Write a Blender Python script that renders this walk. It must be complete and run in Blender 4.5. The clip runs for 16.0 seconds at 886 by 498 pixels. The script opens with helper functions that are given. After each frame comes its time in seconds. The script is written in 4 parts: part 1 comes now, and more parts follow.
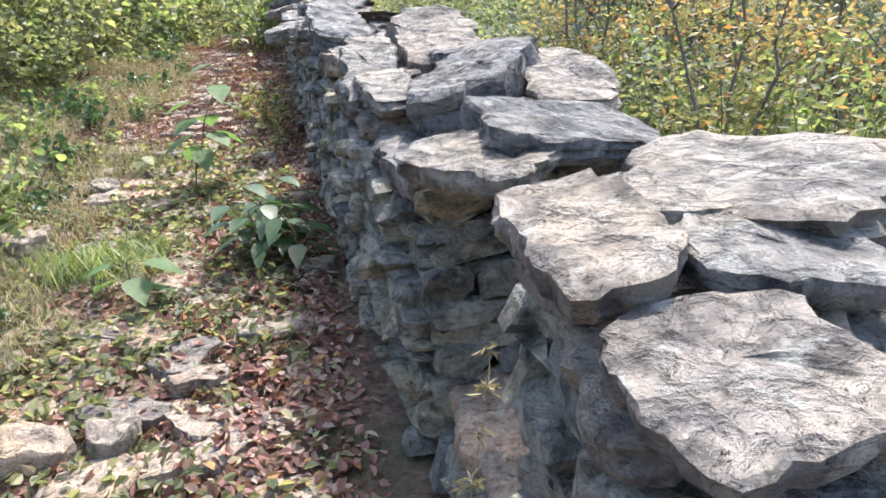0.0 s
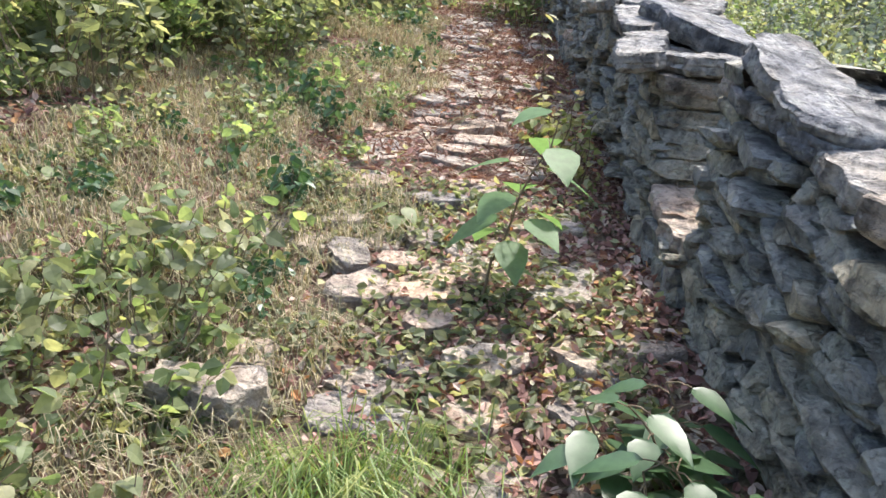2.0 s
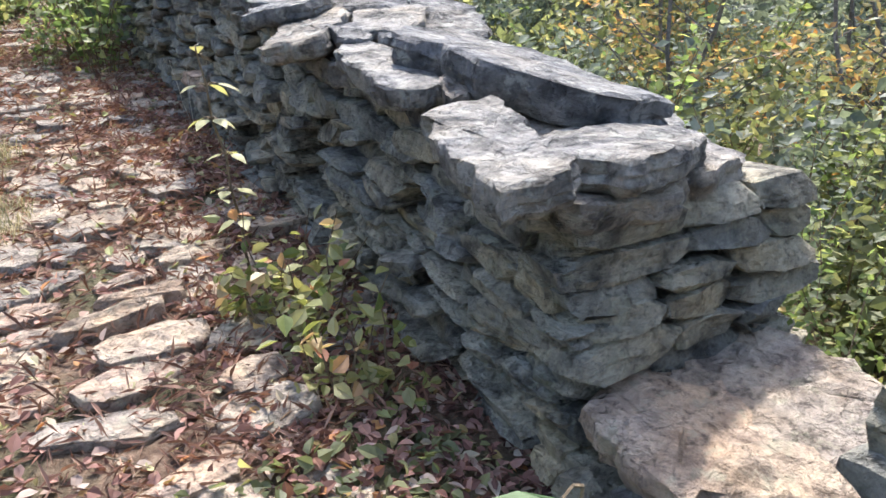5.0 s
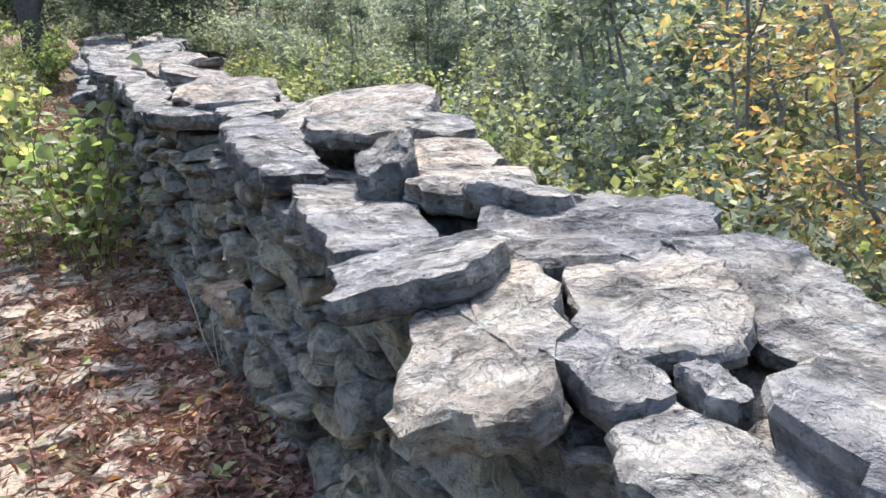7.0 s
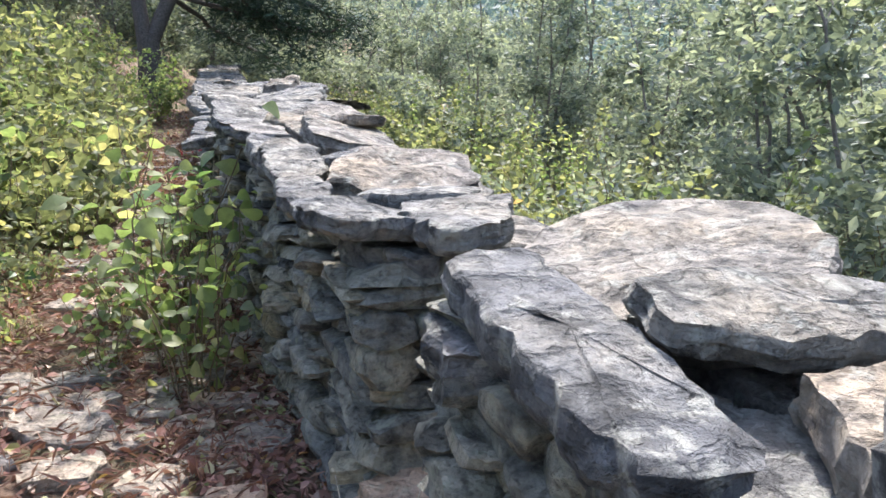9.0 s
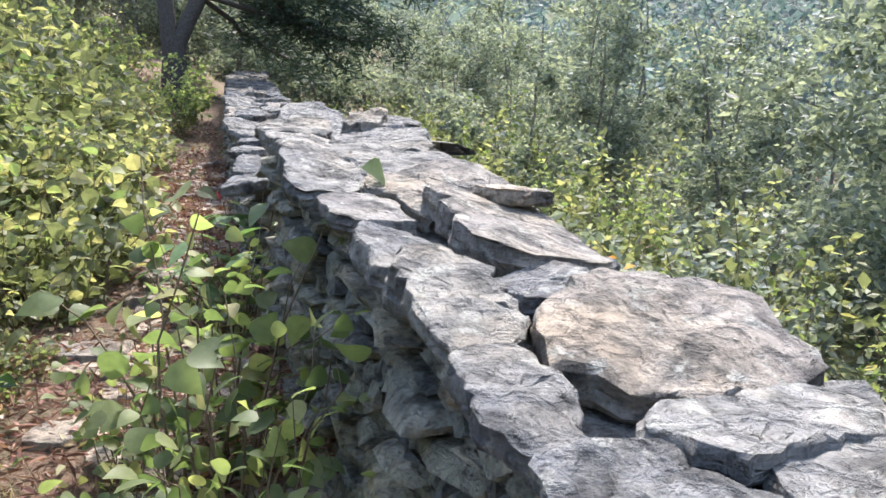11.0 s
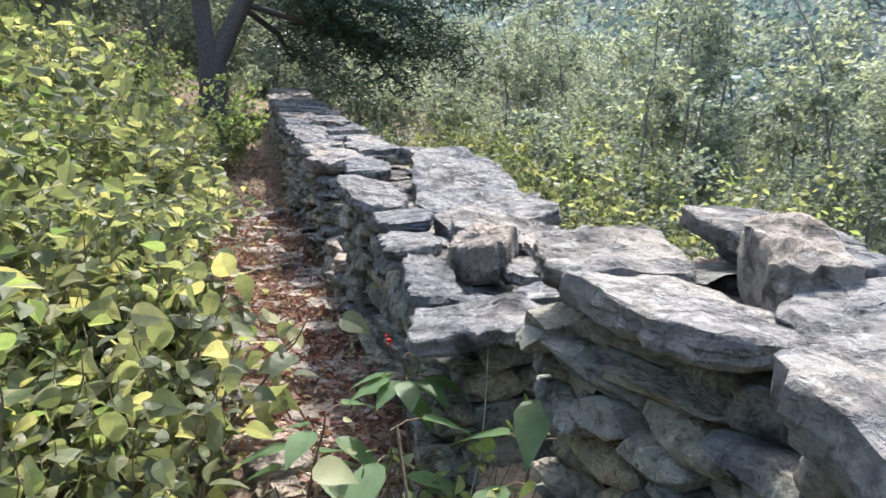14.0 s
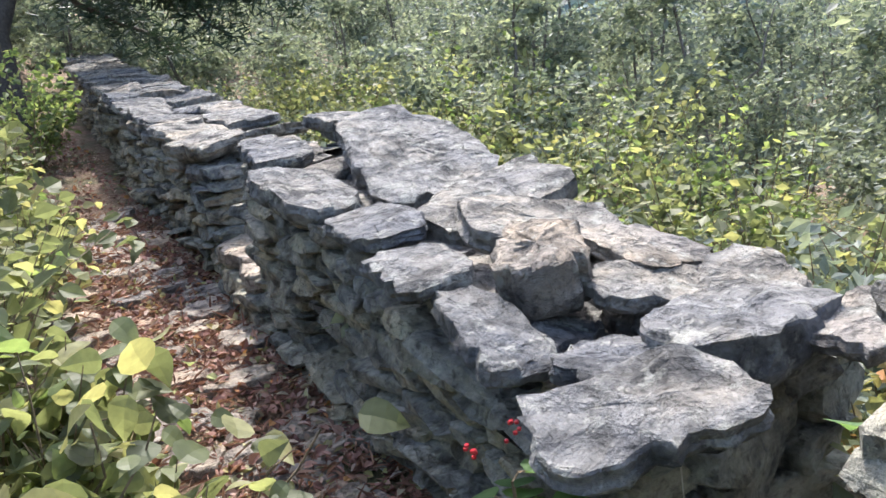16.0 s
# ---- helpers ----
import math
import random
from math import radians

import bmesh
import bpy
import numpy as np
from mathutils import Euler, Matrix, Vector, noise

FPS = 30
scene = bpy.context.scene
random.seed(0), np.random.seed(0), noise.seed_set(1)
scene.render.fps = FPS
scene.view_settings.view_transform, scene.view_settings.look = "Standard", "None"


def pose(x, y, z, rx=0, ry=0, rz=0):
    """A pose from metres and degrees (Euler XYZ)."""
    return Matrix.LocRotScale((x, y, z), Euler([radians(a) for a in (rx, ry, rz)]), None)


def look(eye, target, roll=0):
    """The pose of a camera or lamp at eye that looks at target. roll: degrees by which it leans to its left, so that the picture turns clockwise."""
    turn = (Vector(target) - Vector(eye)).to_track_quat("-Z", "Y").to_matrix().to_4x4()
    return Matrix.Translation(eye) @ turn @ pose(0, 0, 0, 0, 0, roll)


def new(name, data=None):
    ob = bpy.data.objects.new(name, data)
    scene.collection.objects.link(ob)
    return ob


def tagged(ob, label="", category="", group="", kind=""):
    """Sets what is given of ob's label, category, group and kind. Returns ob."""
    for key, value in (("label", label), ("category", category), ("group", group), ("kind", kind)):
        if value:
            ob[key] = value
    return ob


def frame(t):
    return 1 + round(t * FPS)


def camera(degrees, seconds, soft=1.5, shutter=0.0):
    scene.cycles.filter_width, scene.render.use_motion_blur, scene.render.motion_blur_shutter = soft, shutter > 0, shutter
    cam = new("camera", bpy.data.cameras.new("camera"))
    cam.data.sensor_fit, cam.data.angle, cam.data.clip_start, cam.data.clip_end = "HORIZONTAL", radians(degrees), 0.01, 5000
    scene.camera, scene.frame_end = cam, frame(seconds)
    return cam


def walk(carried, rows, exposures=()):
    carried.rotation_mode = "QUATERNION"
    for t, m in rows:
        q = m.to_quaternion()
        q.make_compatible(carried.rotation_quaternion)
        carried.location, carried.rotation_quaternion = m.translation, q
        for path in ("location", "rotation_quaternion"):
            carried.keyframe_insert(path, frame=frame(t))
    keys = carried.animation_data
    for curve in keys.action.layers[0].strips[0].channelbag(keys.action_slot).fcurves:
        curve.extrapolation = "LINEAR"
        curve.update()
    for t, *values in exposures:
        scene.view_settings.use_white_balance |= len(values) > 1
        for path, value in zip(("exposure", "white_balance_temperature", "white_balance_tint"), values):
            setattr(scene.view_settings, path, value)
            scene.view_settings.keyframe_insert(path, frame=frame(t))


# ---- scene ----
# ---- camera and walk ----
cam = camera(59.3, 16.0)
PATH = [
    (0, (1.028, -5.074, 0.985), (1.335, -3.165, 0.474), -4.0),
    (0.5, (0.934, -4.481, 1.09), (1.069, -2.568, 0.524), 2.1),
    (1, (0.709, -3.899, 1.178), (0.7, -2.019, 0.496), 2.2),
    (1.5, (0.384, -3.243, 1.254), (0.305, -1.34, 0.644), 3.0),
    (2, (0.182, -2.807, 1.391), (0.103, -0.913, 0.755), 4.0),
    (2.5, (-0.022, -2.366, 1.547), (0.07, -0.491, 0.857), 3.6),
    (3, (-0.168, -1.879, 1.585), (0.074, -0.032, 0.859), -1.0),
    (3.2, (-0.233, -1.675, 1.585), (0.178, 0.121, 0.805), -1.8),
    (5.3, (0.006, 0.006, 1.556), (0.873, 1.708, 0.965), -3.4),
    (5.5, (0.03, 0.223, 1.583), (0.863, 1.96, 1.046), -3.0),
    (6, (0.083, 0.762, 1.69), (0.809, 2.565, 1.22), -2.6),
    (6.5, (0.247, 1.189, 1.791), (1.078, 2.951, 1.339), -5.3),
    (7, (0.374, 1.669, 1.833), (1.234, 3.432, 1.441), -5.8),
    (7.5, (0.296, 2.088, 1.908), (1.138, 3.868, 1.558), -1.6),
    (8, (0.337, 2.466, 1.989), (1.022, 4.316, 1.66), -2.9),
    (8.5, (0.387, 2.839, 2.04), (1.042, 4.705, 1.742), -3.2),
    (8.7, (0.403, 2.975, 2.033), (1.069, 4.839, 1.749), -2.6),
    (10.8, (0.328, 4.542, 2.302), (1.045, 6.396, 2.076), 1.3),
    (11, (0.336, 4.697, 2.307), (1.005, 6.567, 2.065), 0.8),
    (11.5, (0.389, 5.067, 2.389), (0.978, 6.957, 2.104), -0.9),
    (12, (0.333, 5.34, 2.438), (0.936, 7.217, 2.101), -0.2),
    (12.5, (0.216, 5.666, 2.463), (0.696, 7.582, 2.153), 0.9),
    (13, (0.1, 6.175, 2.53), (0.434, 8.139, 2.349), 2.3),
    (13.5, (-0.001, 6.56, 2.629), (0.537, 8.478, 2.448), 1.4),
    (14, (-0.024, 6.983, 2.651), (0.614, 8.865, 2.426), -0.3),
    (14.5, (-0.064, 7.283, 2.72), (0.661, 9.121, 2.406), -1.5),
    (15, (-0.194, 7.572, 2.77), (0.72, 9.318, 2.431), -2.7),
    (15.5, (-0.192, 7.9, 2.764), (0.715, 9.651, 2.427), -4.8),
    (16, (-0.13, 8.21, 2.805), (0.86, 9.897, 2.39), -8.4),
]
walk(cam, [(t, look(eye, target, roll)) for t, eye, target, roll in PATH])

# ---- world, sun ----
SUN_EL, SUN_AZ = radians(60), radians(36)     # azimuth from +y towards +x
world = bpy.data.worlds.new("sky")
scene.world = world
world.use_nodes = True
wn = world.node_tree.nodes
sky = wn.new("ShaderNodeTexSky")
sky.sky_type = "NISHITA"
sky.sun_disc = False
sky.sun_elevation, sky.sun_rotation = SUN_EL, SUN_AZ
sky.dust_density, sky.air_density = 3.0, 1.0
world.node_tree.links.new(sky.outputs[0], wn["Background"].inputs[0])
wn["Background"].inputs[1].default_value = 0.15
sun = new("sun", bpy.data.lights.new("sun", "SUN"))
sun.data.energy, sun.data.angle, sun.data.color = 2.35, radians(3.0), (1.0, 0.96, 0.91)
sun_way = Vector((math.sin(SUN_AZ) * math.cos(SUN_EL), math.cos(SUN_AZ) * math.cos(SUN_EL), math.sin(SUN_EL)))
sun.matrix_world = look(sun_way * 60, (0, 0, 0))
scene.view_settings.exposure = 1.8

rng = np.random.default_rng(7)


# ---- materials ----
def graph(name):
    m = bpy.data.materials.new(name)
    m.use_nodes = True
    nt = m.node_tree
    return m, nt, nt.nodes["Principled BSDF"]


def ramp(nt, source, stops):
    r = nt.nodes.new("ShaderNodeValToRGB")
    els = r.color_ramp.elements
    while len(els) < len(stops):
        els.new(0.5)
    for e, (p, c) in zip(els, stops):
        e.position, e.color = p, (*c, 1)
    nt.links.new(source, r.inputs[0])
    return r.outputs[0]


def noisy(nt, coord, scale, detail=6, rough=0.6):
    n = nt.nodes.new("ShaderNodeTexNoise")
    n.inputs["Scale"].default_value, n.inputs["Detail"].default_value, n.inputs["Roughness"].default_value = scale, detail, rough
    nt.links.new(coord, n.inputs["Vector"])
    return n.outputs["Fac"]


def mixed(nt, fac, a, b, mode="MIX"):
    n = nt.nodes.new("ShaderNodeMix")
    n.data_type, n.blend_type = "RGBA", mode
    for src, i in ((fac, 0), (a, 6), (b, 7)):
        if isinstance(src, (int, float)):
            n.inputs[i].default_value = src
        elif isinstance(src, tuple):
            n.inputs[i].default_value = (*src, 1)
        else:
            nt.links.new(src, n.inputs[i])
    return n.outputs[2]


def bumped(nt, bsdf, heights, strength, distance):
    last = None
    for h, s, d in zip(heights, strength, distance):
        b = nt.nodes.new("ShaderNodeBump")
        b.inputs["Strength"].default_value, b.inputs["Distance"].default_value = s, d
        nt.links.new(h, b.inputs["Height"])
        if last:
            nt.links.new(last, b.inputs["Normal"])
        last = b.outputs[0]
    nt.links.new(last, bsdf.inputs["Normal"])


def cells(nt, coord, scale):
    """Flat broken facets, each with its own height."""
    n = nt.nodes.new("ShaderNodeTexVoronoi")
    n.inputs["Scale"].default_value = scale
    nt.links.new(coord, n.inputs["Vector"])
    return n.outputs["Distance"]


def stone_material(name, dark, mid, light, lichen, warm, crusted=0.6):
    m, nt, bsdf = graph(name)
    geo = nt.nodes.new("ShaderNodeNewGeometry")
    info = nt.nodes.new("ShaderNodeObjectInfo")
    pos = geo.outputs["Position"]
    big, fine, spots, mid_n = noisy(nt, pos, 7.5, 5, 0.6), noisy(nt, pos, 95, 4, 0.65), noisy(nt, pos, 13, 8, 0.68), noisy(nt, pos, 28, 5, 0.62)
    # thin bedding layers in the rock, each stone split its own way
    flat = nt.nodes.new("ShaderNodeMapping")
    flat.inputs["Scale"].default_value = (8, 8, 70)
    flat.inputs["Rotation"].default_value = (0.16, 0.05, 0)
    nt.links.new(pos, flat.inputs[0])
    beds = noisy(nt, flat.outputs[0], 1, 7, 0.7)
    # scaly fracture facets
    bent_pos = nt.nodes.new("ShaderNodeVectorMath")
    bent_pos.operation = "ADD"
    wob = nt.nodes.new("ShaderNodeTexNoise")
    wob.inputs["Scale"].default_value = 9
    nt.links.new(pos, wob.inputs["Vector"])
    small = nt.nodes.new("ShaderNodeVectorMath")
    small.operation = "SCALE"
    small.inputs["Scale"].default_value = 0.12
    nt.links.new(wob.outputs["Color"], small.inputs[0])
    nt.links.new(pos, bent_pos.inputs[0])
    nt.links.new(small.outputs[0], bent_pos.inputs[1])
    chips = cells(nt, bent_pos.outputs[0], 9)
    base = ramp(nt, big, ((0.34, dark), (0.46, mid), (0.57, light), (0.7, mid)))
    tone = ramp(nt, info.outputs["Random"], ((0, (0.6, 0.63, 0.68)), (0.3, (0.86, 0.88, 0.9)), (0.65, (1.08, 1.06, 1.0)), (1, warm)))
    base = mixed(nt, 1.0, base, tone, "MULTIPLY")
    cast = ramp(nt, noisy(nt, pos, 2.6, 5, 0.65), ((0.36, (0.8, 0.82, 0.88)), (0.5, (1, 1, 0.99)), (0.64, (1.16, 1.08, 0.96))))
    base = mixed(nt, 1.0, base, cast, "MULTIPLY")
    grain = ramp(nt, fine, ((0.32, (0.55, 0.55, 0.56)), (0.5, (1, 1, 1)), (0.7, (1.3, 1.28, 1.25))))
    base = mixed(nt, 0.35, base, grain, "MULTIPLY")
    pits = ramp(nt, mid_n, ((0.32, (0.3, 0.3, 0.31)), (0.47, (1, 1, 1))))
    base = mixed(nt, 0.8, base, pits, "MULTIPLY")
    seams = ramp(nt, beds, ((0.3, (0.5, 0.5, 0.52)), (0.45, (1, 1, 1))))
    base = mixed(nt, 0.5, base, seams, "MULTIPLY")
    crust = ramp(nt, spots, ((0.55, (0, 0, 0)), (0.63, (1, 1, 1))))
    base = mixed(nt, mixed(nt, crusted, (0, 0, 0), crust), base, lichen)
    nt.links.new(base, bsdf.inputs["Base Color"])
    bsdf.inputs["Roughness"].default_value = 0.88
    bumped(nt, bsdf, (big, chips, mid_n, beds, fine), (0.7, 0.95, 0.9, 0.8, 0.4), (0.06, 0.09, 0.035, 0.025, 0.006))
    return m


def leaf_material(name, stops, through_light=0.45, rough=0.5, glow=(1.45, 1.38, 0.9)):
    """Leaves that vary one by one and let light through."""
    m, nt, bsdf = graph(name)
    geo = nt.nodes.new("ShaderNodeNewGeometry")
    col = ramp(nt, geo.outputs["Random Per Island"], stops)
    n = noisy(nt, geo.outputs["Position"], 25, 3)
    col = mixed(nt, 0.5, col, ramp(nt, n, ((0.3, (0.6, 0.6, 0.6)), (0.7, (1.25, 1.25, 1.25)))), "MULTIPLY")
    nt.links.new(col, bsdf.inputs["Base Color"])
    bsdf.inputs["Roughness"].default_value = rough
    tr = nt.nodes.new("ShaderNodeBsdfTranslucent")
    nt.links.new(mixed(nt, 1.0, col, glow, "MULTIPLY"), tr.inputs[0])
    mix = nt.nodes.new("ShaderNodeMixShader")
    mix.inputs[0].default_value = through_light
    nt.links.new(bsdf.outputs[0], mix.inputs[1])
    nt.links.new(tr.outputs[0], mix.inputs[2])
    nt.links.new(mix.outputs[0], nt.nodes["Material Output"].inputs[0])
    return m


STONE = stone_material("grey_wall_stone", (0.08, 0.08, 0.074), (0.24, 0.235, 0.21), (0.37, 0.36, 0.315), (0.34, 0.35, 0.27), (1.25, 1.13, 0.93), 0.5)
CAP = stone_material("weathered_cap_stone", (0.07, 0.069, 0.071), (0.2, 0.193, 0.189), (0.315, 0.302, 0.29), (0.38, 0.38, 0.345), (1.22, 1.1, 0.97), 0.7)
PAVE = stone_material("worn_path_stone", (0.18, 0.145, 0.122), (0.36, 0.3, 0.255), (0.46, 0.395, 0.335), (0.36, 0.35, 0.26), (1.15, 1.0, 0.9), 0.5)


def earth_material():
    m, nt, bsdf = graph("leaf_littered_earth")
    geo = nt.nodes.new("ShaderNodeNewGeometry")
    pos = geo.outputs["Position"]
    a, b, c = noisy(nt, pos, 2.2, 5), noisy(nt, pos, 24, 8, 0.7), noisy(nt, pos, 90, 6, 0.7)
    col = ramp(nt, b, ((0.28, (0.06, 0.038, 0.028)), (0.45, (0.18, 0.115, 0.08)), (0.6, (0.3, 0.21, 0.15)), (0.75, (0.42, 0.35, 0.26))))
    green = ramp(nt, c, ((0.35, (0.035, 0.05, 0.018)), (0.65, (0.13, 0.14, 0.06))))
    col = mixed(nt, ramp(nt, a, ((0.46, (0, 0, 0)), (0.62, (0.8, 0.8, 0.8)))), col, green)
    nt.links.new(col, bsdf.inputs["Base Color"])
    bsdf.inputs["Roughness"].default_value = 0.95
    bumped(nt, bsdf, (b, c), (0.9, 0.8), (0.05, 0.02))
    return m


def plain_noise(name, lo, hi, scale, rough=0.85, relief=0.02):
    m, nt, bsdf = graph(name)
    geo = nt.nodes.new("ShaderNodeNewGeometry")
    n = noisy(nt, geo.outputs["Position"], scale, 7, 0.65)
    nt.links.new(ramp(nt, n, ((0.3, lo), (0.7, hi))), bsdf.inputs["Base Color"])
    bsdf.inputs["Roughness"].default_value = rough
    bumped(nt, bsdf, (n,), (0.8,), (relief,))
    return m


EARTH = earth_material()
BARK = plain_noise("dark_bark", (0.03, 0.025, 0.024), (0.11, 0.095, 0.085), 30)
GREYBARK = plain_noise("grey_bark", (0.08, 0.07, 0.065), (0.22, 0.2, 0.18), 30)
TWIG = plain_noise("brown_twig", (0.09, 0.065, 0.04), (0.24, 0.18, 0.11), 40)
PALESTALK = plain_noise("bleached_stalk", (0.4, 0.35, 0.27), (0.62, 0.57, 0.48), 60)
# the far hill's lighter, bluer colour has the distance haze mixed in
HAZYHILL = plain_noise("hazy_far_wooded_hill", (0.05, 0.075, 0.07), (0.1, 0.13, 0.12), 0.28, 0.9, 6.0)
GREEN = leaf_material("green_leaf", ((0, (0.087, 0.106, 0.060)), (0.4, (0.154, 0.183, 0.100)), (0.75, (0.241, 0.271, 0.147)), (0.93, (0.346, 0.342, 0.187)), (1, (0.3, 0.3, 0.15))), 0.58)
BRIGHT = leaf_material("bright_leaf", ((0, (0.092, 0.128, 0.063)), (0.5, (0.190, 0.235, 0.108)), (0.85, (0.308, 0.337, 0.160)), (1, (0.441, 0.408, 0.194))), 0.58, 0.5, (1.3, 1.42, 0.85))
SEEDLEAF = leaf_material("seedling_leaf", ((0, (0.07, 0.14, 0.055)), (0.6, (0.12, 0.21, 0.085)), (1, (0.19, 0.28, 0.11))), 0.5, 0.55)
DEEP = leaf_material("deep_green_leaf", ((0, (0.03, 0.07, 0.03)), (0.6, (0.06, 0.115, 0.05)), (1, (0.11, 0.17, 0.08))), 0.35, 0.4)
GREYGREEN = leaf_material("grey_green_leaf", ((0, (0.093, 0.126, 0.116)), (0.45, (0.174, 0.215, 0.189)), (0.8, (0.272, 0.317, 0.284)), (1, (0.3, 0.345, 0.26))), 0.52)
AUTUMN = leaf_material("autumn_leaf", ((0, (0.14, 0.17, 0.08)), (0.45, (0.28, 0.28, 0.14)), (0.72, (0.42, 0.33, 0.16)), (0.88, (0.44, 0.22, 0.09)), (1, (0.52, 0.42, 0.22))), 0.5)
PALE = leaf_material("pale_turning_leaf", ((0, (0.12, 0.17, 0.05)), (0.4, (0.28, 0.29, 0.12)), (0.8, (0.4, 0.38, 0.22)), (0.93, (0.42, 0.2, 0.13)), (1, (0.45, 0.2, 0.14))), 0.4)
NEEDLE = leaf_material("pine_needle", ((0, (0.02, 0.045, 0.032)), (1, (0.06, 0.1, 0.07))), 0.15)
LITTER = leaf_material("fallen_leaf", ((0, (0.093, 0.045, 0.039)), (0.35, (0.251, 0.125, 0.101)), (0.6, (0.372, 0.220, 0.185)), (0.8, (0.446, 0.370, 0.314)), (0.93, (0.279, 0.300, 0.123)), (1, (0.465, 0.200, 0.090))), 0.2, 0.8)
NEEDLEFALL = leaf_material("fallen_needle", ((0, (0.112, 0.055, 0.039)), (0.5, (0.251, 0.130, 0.094)), (1, (0.391, 0.240, 0.176))), 0.1, 0.8)
STRAW = leaf_material("dry_grass", ((0, (0.108, 0.134, 0.054)), (0.4, (0.259, 0.224, 0.134)), (1, (0.454, 0.392, 0.269))), 0.3, 0.7)
GRASS = leaf_material("green_grass", ((0, (0.08, 0.14, 0.03)), (0.6, (0.17, 0.24, 0.06)), (1, (0.34, 0.36, 0.13))), 0.4)
BERRY, _, _b = graph("red_berry")
_b.inputs["Base Color"].default_value, _b.inputs["Roughness"].default_value = (0.45, 0.02, 0.03, 1), 0.3


# ---- geometry helpers ----
def mesh(name, verts, faces, mat, smooth=False):
    me = bpy.data.meshes.new(name)
    me.from_pydata(np.asarray(verts).tolist(), [], np.asarray(faces).tolist() if isinstance(faces, np.ndarray) else faces)
    me.materials.append(mat)
    if smooth:
        me.polygons.foreach_set("use_smooth", [True] * len(me.polygons))
    me.update()
    return me


def part(name, me, parent, label=""):
    ob = new(name, me)
    ob.parent = parent
    return tagged(ob, label)


LEFT_Y = (-9, -3.0, -2.4, 1.0, 4.0, 7.0, 9.5, 12.4, 15.0, 22.0, 30.0)
LEFT_X = (1.5, 1.4, 1.24, 1.06, 0.96, 0.88, 0.84, 0.98, 1.12, 1.7, 2.75)


def left(y):
    """The wall's face on the path side."""
    return np.interp(y, LEFT_Y, LEFT_X)


THICK = 0.74


def fbm(x, y, s, seed=0.0):
    return (np.sin(x * s * 1.3 + y * s * 0.7 + seed) + np.sin(-x * s * 0.6 + y * s * 1.7 + 2.1 + seed)
            + 0.6 * np.sin(x * s * 2.9 - y * s * 2.3 + 4.2 + seed) + 0.4 * np.sin(x * s * 5.1 + y * s * 4.7 + seed)) / 3.0


def ground_z(x, y):
    x, y = np.asarray(x, float), np.asarray(y, float)
    z = 0.03 + 0.14 * np.clip(y, -14, 34) + 0.3 * np.clip(y - 36, 0, 300)
    z = z + 0.2 * np.clip(-0.55 - x, 0, 40) + 0.12 * np.clip(-45 - x, 0, 400)
    out = x - left(np.clip(y, -9, 30)) - THICK
    fall = np.clip(out, 0, 0.6) * 1.5 + np.clip(out - 0.6, 0, 38) * 0.26
    rise = np.clip(out - 60, 0, 500) * 0.36 + np.clip(-20 - y, 0, 200) * 0.1
    z = z - fall + rise
    bank = np.clip((y - 14.5) / 5, 0, 1) * np.clip((-out - THICK - 0.5) / 1.2, 0, 1)
    z = z + 0.9 * bank * bank * (3 - 2 * bank)
    near = np.clip(1 - np.abs(out) / 30, 0, 1)
    return z + near * (0.035 * fbm(x, y, 1.9) + 0.014 * fbm(x, y, 7.0, 1.0)) + (1 - near) * 3.0 * fbm(x, y, 0.05)


# ---- ground: one sheet to the horizon ----
xs = np.concatenate([-np.geomspace(500, 3.3, 34), np.arange(-3, 2.2, 0.075), np.geomspace(2.25, 600, 60)])
ys = np.concatenate([-np.geomspace(400, 8.3, 22), np.arange(-8, 16, 0.085), np.geomspace(16.1, 700, 60)])
gx, gy = np.meshgrid(xs, ys)
gv = np.stack([gx, gy, ground_z(gx, gy)], -1).reshape(-1, 3)
i = np.arange(len(ys) - 1)[:, None] * len(xs) + np.arange(len(xs) - 1)[None]
gf = np.stack([i, i + 1, i + 1 + len(xs), i + len(xs)], -1).reshape(-1, 4)
ground_me = mesh("ground", gv, gf, EARTH, True)
ground_me.materials.append(HAZYHILL)
far = (np.abs(gv[gf].mean(1)[:, 0]) > 62) | (np.abs(gv[gf].mean(1)[:, 1]) > 90)
ground_me.polygons.foreach_set("material_index", far.astype(np.int32))
ground = tagged(new("ground", ground_me), "earth hillside strewn with fallen leaves and stones", "ground", kind="structure")


# ---- stones ----
def outline(w, l, n, r, cut=0.3, jag=0.02):
    """A broken stone's outline: a rectangle with its corners struck off, chipped along its sides."""
    pts = []
    for sx, sy, turn in ((1, 1, 0), (-1, 1, 1), (-1, -1, 0), (1, -1, 1)):
        a, b = r.uniform(0.06, cut) * w, r.uniform(0.06, cut) * l
        two = [(sx * w / 2, sy * (l / 2 - b)), (sx * (w / 2 - a), sy * l / 2)]
        pts += two[::-1] if turn else two
    pts = np.array(pts) * r.uniform(0.93, 1.03, (8, 1))
    ring = np.concatenate([pts, pts[:1]])
    step = np.concatenate([[0], np.cumsum(np.linalg.norm(np.diff(ring, axis=0), axis=1))])
    at = np.linspace(0, step[-1], n, endpoint=False)
    xy = np.stack([np.interp(at, step, ring[:, 0]), np.interp(at, step, ring[:, 1])], 1)
    return xy + r.normal(0, jag * math.sqrt(w * l), xy.shape)


